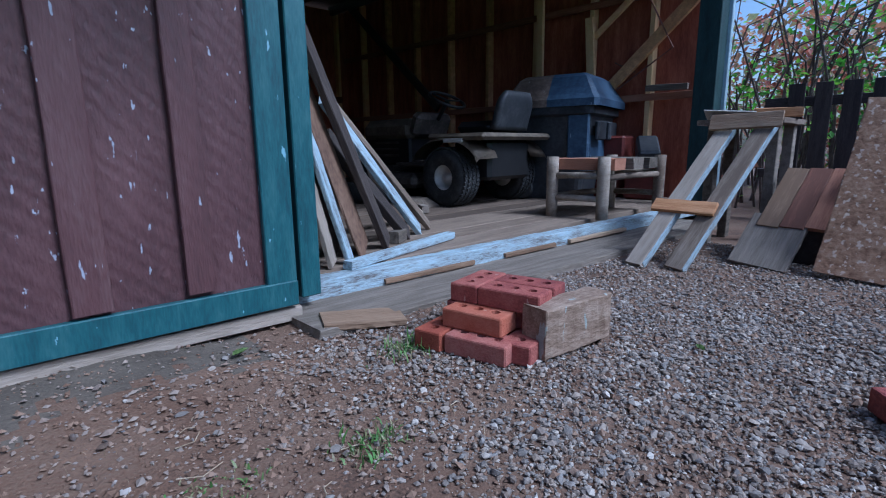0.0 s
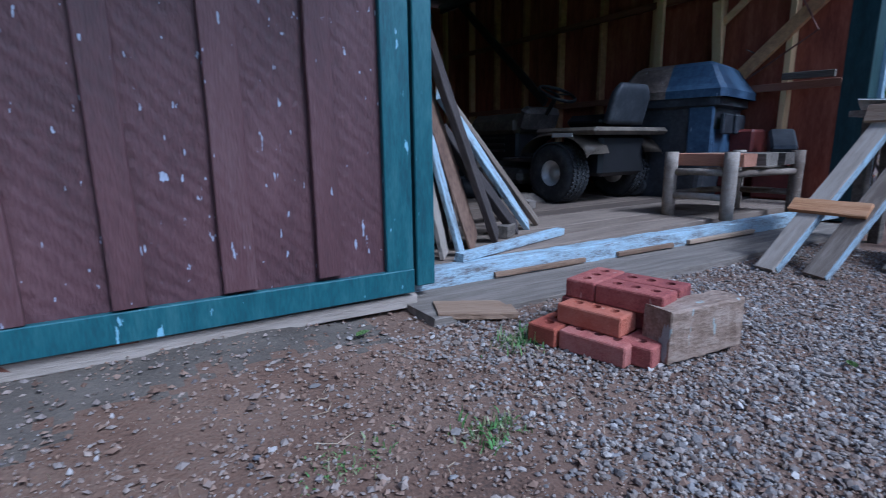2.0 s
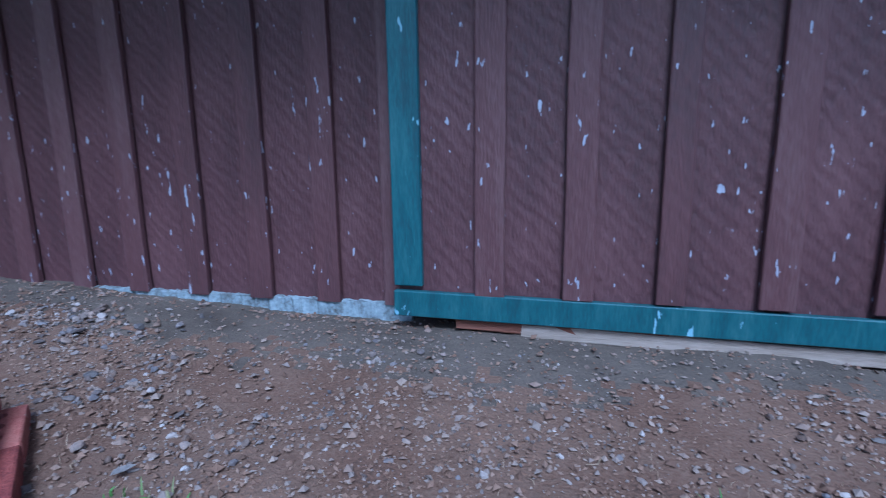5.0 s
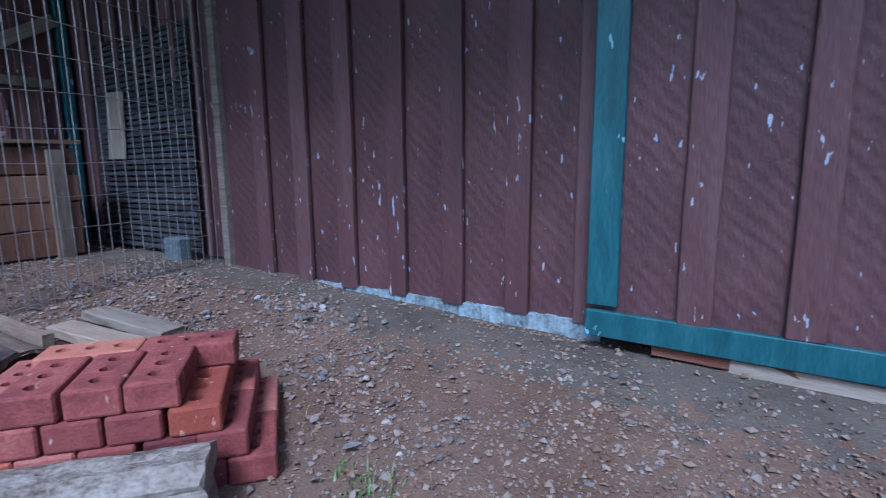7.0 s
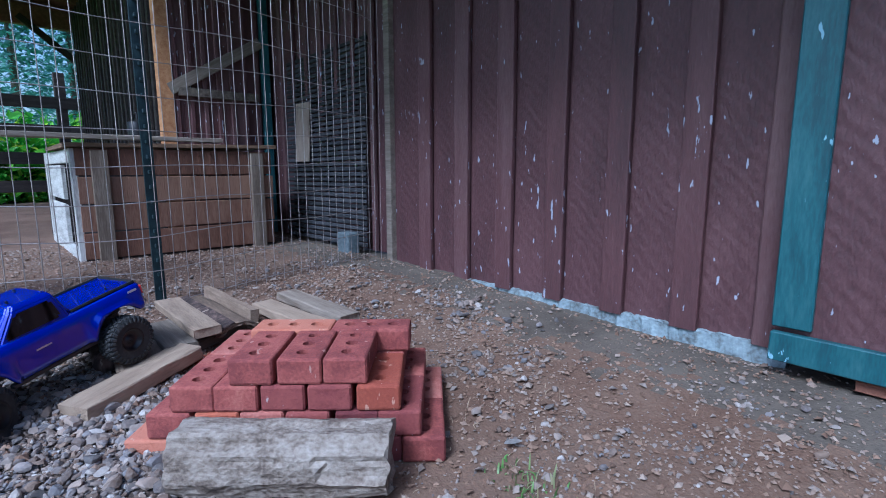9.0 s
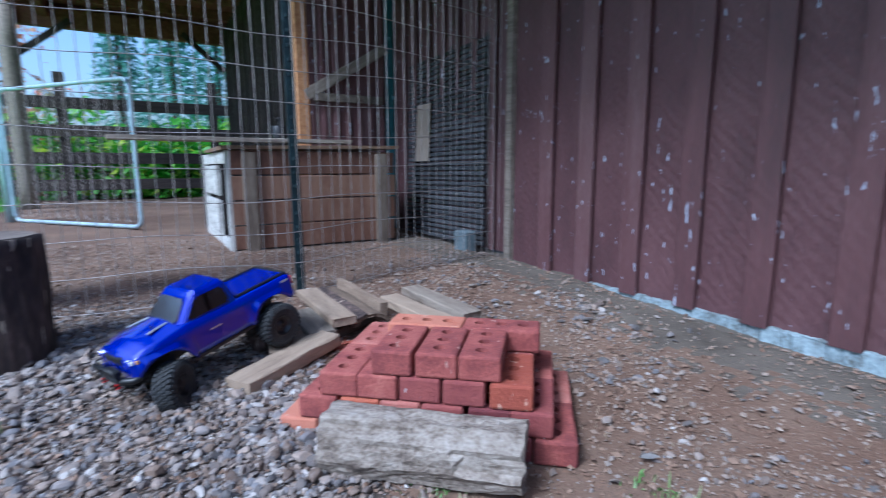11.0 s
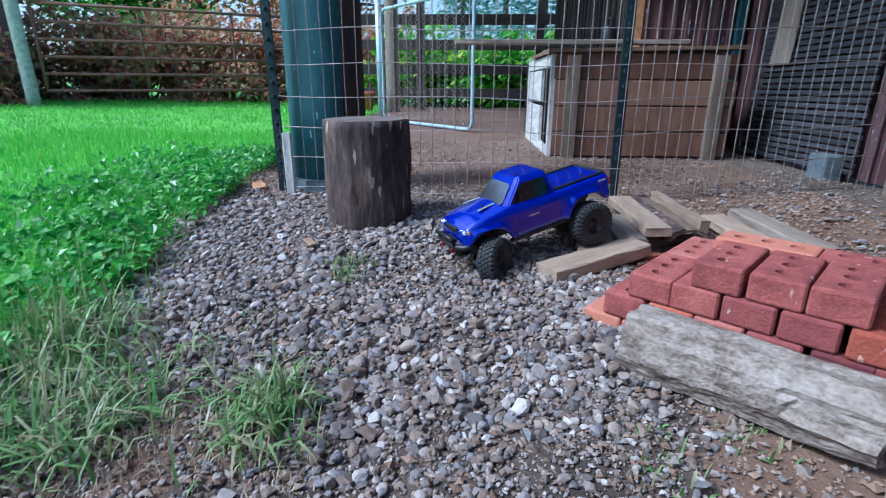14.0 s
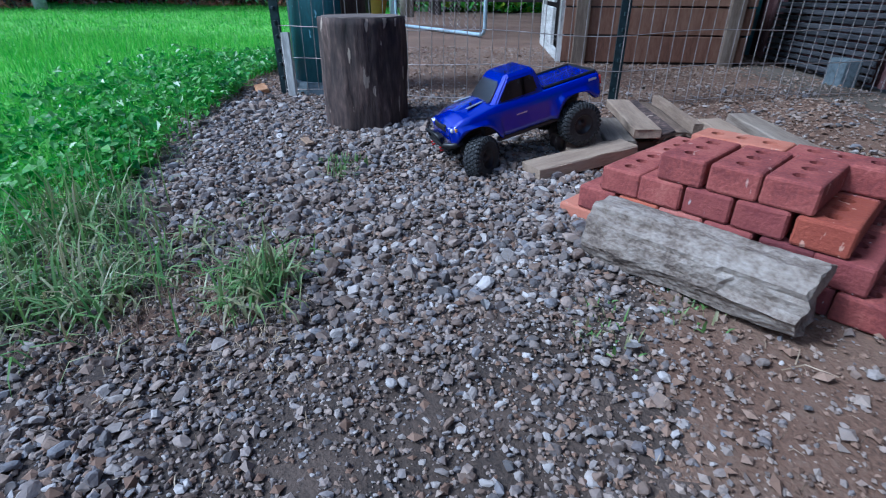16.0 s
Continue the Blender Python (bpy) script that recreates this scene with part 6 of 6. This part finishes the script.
fallen_leaf(0.52, 1.33, 0.028, GREENLEAF, "yellow-green leaf lying before the door", 20)
fallen_leaf(1.46, 0.45, 0.022, GREENLEAF, "yellow-green leaf lying on gravel", 40)
r = random.Random(12)
for i in range(26):
    x, y = (r.uniform(-2.2, 0.6), r.uniform(0.35, 1.2)) if i % 2 else (r.uniform(0.2, 1.6), r.uniform(0.5, 1.1))
    a, L = r.uniform(0, 6.28), r.uniform(0.03, 0.09)
    pts_ = [(x + L * f * math.cos(a + f), y + L * f * math.sin(a + f), float(height(x + L * f * math.cos(a + f), y + L * f * math.sin(a + f))) + 0.010) for f in (-0.5, 0, 0.5)]
    thing("straw_stem", tube(pts_, 0.0013, 4), STRAW, "thin dry straw stem lying on the ground", "straw", group="dry stems")


# ---- toy truck ----
def toy_truck(m):
    t = empty("toy_truck", m, "glossy blue radio-controlled pickup truck with dusty black tyres", "toy truck")
    FA, RA, AZ = 0.162, -0.162, 0.062
    WZ = 0.050  # wheel centres, with the springs let out
    AR = 0.071

    def low(x):
        z = 0.088 if -0.10 < x < 0.10 else (0.098 if x > 0 else 0.108)
        for a in (FA, RA):
            d = abs(x - a)
            if d < AR:
                z = max(z, AZ + 0.008 + math.sqrt(AR * AR - d * d))
        return z

    def top(x):
        return float(np.interp(x, [-0.255, -0.235, -0.07, 0.09, 0.19, 0.222, 0.232], [0.172, 0.174, 0.174, 0.180, 0.169, 0.158, 0.145]))

    def wide(x):
        return float(np.interp(x, [-0.256, -0.245, -0.2, 0.17, 0.215, 0.232], [0.082, 0.090, 0.092, 0.092, 0.084, 0.068]))

    bm = bmesh.new()
    xs = sorted(set([-0.255 + 0.487 * i / 90 for i in range(91)]))
    rows = []
    for x in xs:
        w, zl, zt = wide(x), low(x), top(x)
        flare = 0.0
        for a in (FA, RA):
            d = abs(x - a)
            if d < AR + 0.016:
                flare = 0.012 * min(1.0, (AR + 0.016 - d) / 0.012)
        zb = 0.150
        half = [(w - 0.006, zl), (w + flare + 0.001, zl + 0.001), (w + flare, min(zb - 0.006, zl + 0.014)), (w, min(zb - 0.001, max(zl + 0.022, 0.138))), (w - 0.001, zb + 0.004), (w - 0.006, zt - 0.004), (w - 0.016, zt)]
        if x > 0.1:
            half += [(w - 0.034, zt + 0.004), (w - 0.045, zt + 0.009), (0.0, zt + 0.012)]
        else:
            half += [(w - 0.034, zt), (w - 0.045, zt), (0.0, zt)]
        rows.append([bm.verts.new((x, y, z)) for y, z in half] + [bm.verts.new((x, -y, z)) for y, z in half[-2::-1]])
    for a_, b_ in zip(rows, rows[1:]):
        for i in range(len(a_) - 1):
            bm.faces.new((a_[i], b_[i], b_[i + 1], a_[i + 1]))
    bm.faces.new(rows[0])
    bm.faces.new(rows[-1][::-1])
    bmesh.ops.recalc_face_normals(bm, faces=bm.faces)
    part("body", bm, TRUCKBLUE, t, smooth=True)
    # cab
    bm = bmesh.new()
    base = [(0.098, 0.080), (-0.068, 0.080)]
    z0, z1, z2 = 0.172, 0.232, 0.243
    ring0 = [(0.104, 0.070, z0), (0.090, 0.081, z0), (-0.064, 0.081, z0), (-0.070, 0.074, z0)]
    ring1 = [(0.047, 0.060, z1), (0.038, 0.068, z1), (-0.050, 0.068, z1), (-0.057, 0.062, z1)]
    ring2 = [(0.034, 0.052, z2), (0.028, 0.058, z2), (-0.044, 0.058, z2), (-0.050, 0.052, z2)]
    rr = []
    for rg in (ring0, ring1, ring2):
        rr.append([bm.verts.new(p) for p in rg] + [bm.verts.new((x, -y, z)) for x, y, z in rg[::-1]])
    for a_, b_ in zip(rr, rr[1:]):
        for i in range(8):
            bm.faces.new((a_[i], a_[(i + 1) % 8], b_[(i + 1) % 8], b_[i]))
    bm.faces.new(rr[-1])
    bmesh.ops.recalc_face_normals(bm, faces=bm.faces)
    bmesh.ops.bevel(bm, geom=[e for e in bm.edges if len(e.link_faces) == 2 and e.calc_face_angle(0) > 0.25], offset=0.003, segments=2, affect="EDGES", clamp_overlap=True)
    part("cab", bm, TRUCKBLUE, t, smooth=False)

    def pane(name, quad, out, label):
        b = bmesh.new()
        q = [Vector(p) for p in quad]
        c_ = sum(q, Vector()) / 4
        n_ = Vector(out).normalized()
        loop = []
        for p in q:
            loop.append(p)
        f = b.faces.new([b.verts.new(p + n_ * 0.0022) for p in loop])
        bmesh.ops.bevel(b, geom=b.verts[:], offset=0.006, segments=2, affect="VERTICES")
        bmesh.ops.solidify(b, geom=b.faces[:], thickness=0.0018)
        part(name, b, WINDSCREEN if name == "windshield" else WINDOW, t, label)

    pane("windshield", [(0.096, 0.066, 0.181), (0.096, -0.066, 0.181), (0.052, -0.054, 0.2275), (0.052, 0.054, 0.2275)], (0.75, 0, 0.66), "windscreen with the sky's reflection put into its pale colour")
    for s in (1, -1):
        pane("side_window", [(0.076, 0.0805 * s, 0.181), (-0.048, 0.0805 * s, 0.181), (-0.042, 0.0695 * s, 0.2265), (0.036, 0.0695 * s, 0.2265)][::s], (0, s, 0.2), "dark smoked side window")
    pane("rear_window", [(-0.0685, -0.06, 0.185), (-0.0685, 0.06, 0.185), (-0.0585, 0.052, 0.226), (-0.0585, -0.052, 0.226)], (-1, 0, 0.2), "dark smoked rear window")
    for s in (1, -1):
        part("bed_rail", tube([(-0.075, 0.071 * s, 0.177), (-0.165, 0.071 * s, 0.178), (-0.245, 0.070 * s, 0.177)], 0.0042, 6), BLACK, t)
        part("rock_slider", box(0.20, 0.014, 0.012, (0, 0.086 * s, 0.082), 0.003), BLACK, t)
        h = part("headlight", box(0.022, 0.034, 0.013, (0.218, 0.060 * s, 0.146), 0.003), LAMP, t, "clear headlight")
        part("turn_signal", box(0.014, 0.010, 0.011, (0.212, 0.079 * s, 0.146), 0.002), AMBER, h, "amber turn signal")
        tl = part("tail_light", box(0.006, 0.012, 0.026, (-0.2545, 0.078 * s, 0.152), 0.002), REDLENS, t, "red tail light")
        part("reversing_light", box(0.006, 0.010, 0.008, (-0.2555, 0.078 * s, 0.134), 0.001), LAMP, tl)
        part("tow_hook", tube([(0.245, 0.035 * s, 0.099), (0.259, 0.035 * s, 0.097), (0.259, 0.035 * s, 0.088), (0.25, 0.035 * s, 0.088)], 0.003, 6), REDLENS, t, "red tow hook")
        part("hood_vent", box(0.055, 0.009, 0.002, (0, 0, 0), 0.0008), SILVER, t, "silver hood vent", pose(0.135, 0.046 * s, 0.1868, 0, 3, 8 * s))
        part("side_badge", box(0.034, 0.001, 0.0035, (0.015, 0.0925 * s, 0.136), 0), SILVER, t, "small silver badge bar")
        part("rear_badge", box(0.026, 0.001, 0.006, (-0.222, 0.0925 * s, 0.163), 0), SILVER, t, "small silver badge bar")
        for a in (FA - 0.03, RA + 0.03):
            part("shock", tube([(a, 0.06 * s, 0.07), (a - 0.01, 0.055 * s, 0.15)], 0.008, 8), RUBBER, t)
    part("bed_rail", tube([(-0.247, -0.070, 0.177), (-0.247, 0.070, 0.177)], 0.0042, 6), BLACK, t)
    part("bed_floor", box(0.165, 0.134, 0.002, (-0.160, 0, 0.1755), 0.0005), TRUCKBLUE, t)
    part("grille", box(0.012, 0.082, 0.020, (0.229, 0, 0.146), 0.003), BLACK, t)
    part("front_bumper", tube([(0.205, 0.088, 0.108), (0.235, 0.078, 0.106), (0.250, 0.05, 0.106), (0.252, 0, 0.106), (0.250, -0.05, 0.106), (0.235, -0.078, 0.106), (0.205, -0.088, 0.108)], 0.0085, 8), BLACK, t, smooth=True)
    part("bumper_hoop", tube([(0.252, 0.052, 0.108), (0.262, 0.046, 0.135), (0.262, 0.0, 0.138), (0.262, -0.046, 0.135), (0.252, -0.052, 0.108)], 0.0045, 8), BLACK, t, smooth=True)
    part("winch", box(0.022, 0.055, 0.02, (0.246, 0, 0.116), 0.004), BLACK, t)
    part("rear_bumper", tube([(-0.25, 0.075, 0.108), (-0.268, 0.06, 0.106), (-0.268, -0.06, 0.106), (-0.25, -0.075, 0.108)], 0.007, 8), BLACK, t)
    part("tailgate_panel", box(0.002, 0.12, 0.035, (-0.2562, 0, 0.148), 0.0008), BLACK, t)
    part("chassis", box(0.42, 0.062, 0.032, (0, 0, 0.095), 0.006), BLACK, t)
    part("chassis_rail", box(0.40, 0.11, 0.02, (0, 0, 0.118), 0.004), BLACK, t)
    for p in ((0.02, 0.03), (-0.03, -0.03), (0.14, 0.03), (-0.19, 0.04), (-0.19, -0.04)):
        z = 0.2432 if abs(p[0]) < 0.05 else (0.1862 if p[0] > 0 else 0.1768)
        part("body_pin", cyl(0.003, 0.003, 0.006, 8, (p[0], p[1], z)), BLACK, t)
    tyre = lathe([(0.030, -0.021), (0.044, -0.024), (0.054, -0.022), (0.0572, -0.015), (0.058, 0.0), (0.0572, 0.015), (0.054, 0.022), (0.044, 0.024), (0.030, 0.021)], 36, cap=False)
    tyre_me = finish("tyre", tyre, RUBBER, True)
    rim_me = finish("rim", lathe([(0.0, -0.012), (0.006, -0.018), (0.008, -0.010), (0.022, -0.006), (0.026, -0.019), (0.0315, -0.022), (0.0315, 0.020), (0.0, 0.02)], 20), BLACK, True)
    lug = finish("tread_lug", box(0.0085, 0.010, 0.0045, (0, 0, 0), 0.001), RUBBER)
    side_lug = finish("tread_lug", box(0.0065, 0.005, 0.012, (0, 0, 0), 0.001), RUBBER)
    for x, s, steer in ((FA, 1, 34), (FA, -1, 34), (RA, 1, 0), (RA, -1, 0)):
        w = part("wheel", rim_me, BLACK, t, "black plastic wheel", pose(x, 0.100 * s, WZ, 0, 0, (180 if s > 0 else 0) + steer) @ Matrix.Scale(1.04, 4))
        part("tyre", tyre_me, RUBBER, w, "dusty knobbly tyre")
        for i in range(30):
            a = 2 * math.pi * i / 30
            for j, yy in enumerate((-0.016, -0.0055, 0.0055, 0.016)):
                part("tread_lug", lug, RUBBER, w, m=Matrix.Rotation(-(a + (j % 2) * math.pi / 30), 4, "Y") @ pose(0, yy, 0.0588, 0, 0, 20 if j < 2 else -20))
            for sg in (-1, 1):
                part("tread_lug", side_lug, RUBBER, w, m=Matrix.Rotation(-a, 4, "Y") @ pose(0, 0.0225 * sg, 0.0515, 14 * sg, 0, 0))
    for a in (FA, RA):
        part("axle", tube([(a, -0.085, WZ), (a, 0.085, WZ)], 0.009, 8), BLACK, t)
        part("differential", box(0.034, 0.036, 0.034, (a, -0.012, WZ), 0.009), BLACK, t)
    return t


TF, TR = Vector((-1.862, -0.138, 0.046)), Vector((-2.0, 0.150, 0.122))
fwd = (TF - TR).normalized()
left = Vector((-fwd.y, fwd.x, 0.0)).normalized()
up = fwd.cross(left).normalized()
tm = Matrix((fwd, left, up)).transposed().to_4x4()
tm.translation = (TF + TR) / 2 - left * 0.105 + up * 0.013
toy_truck(tm)
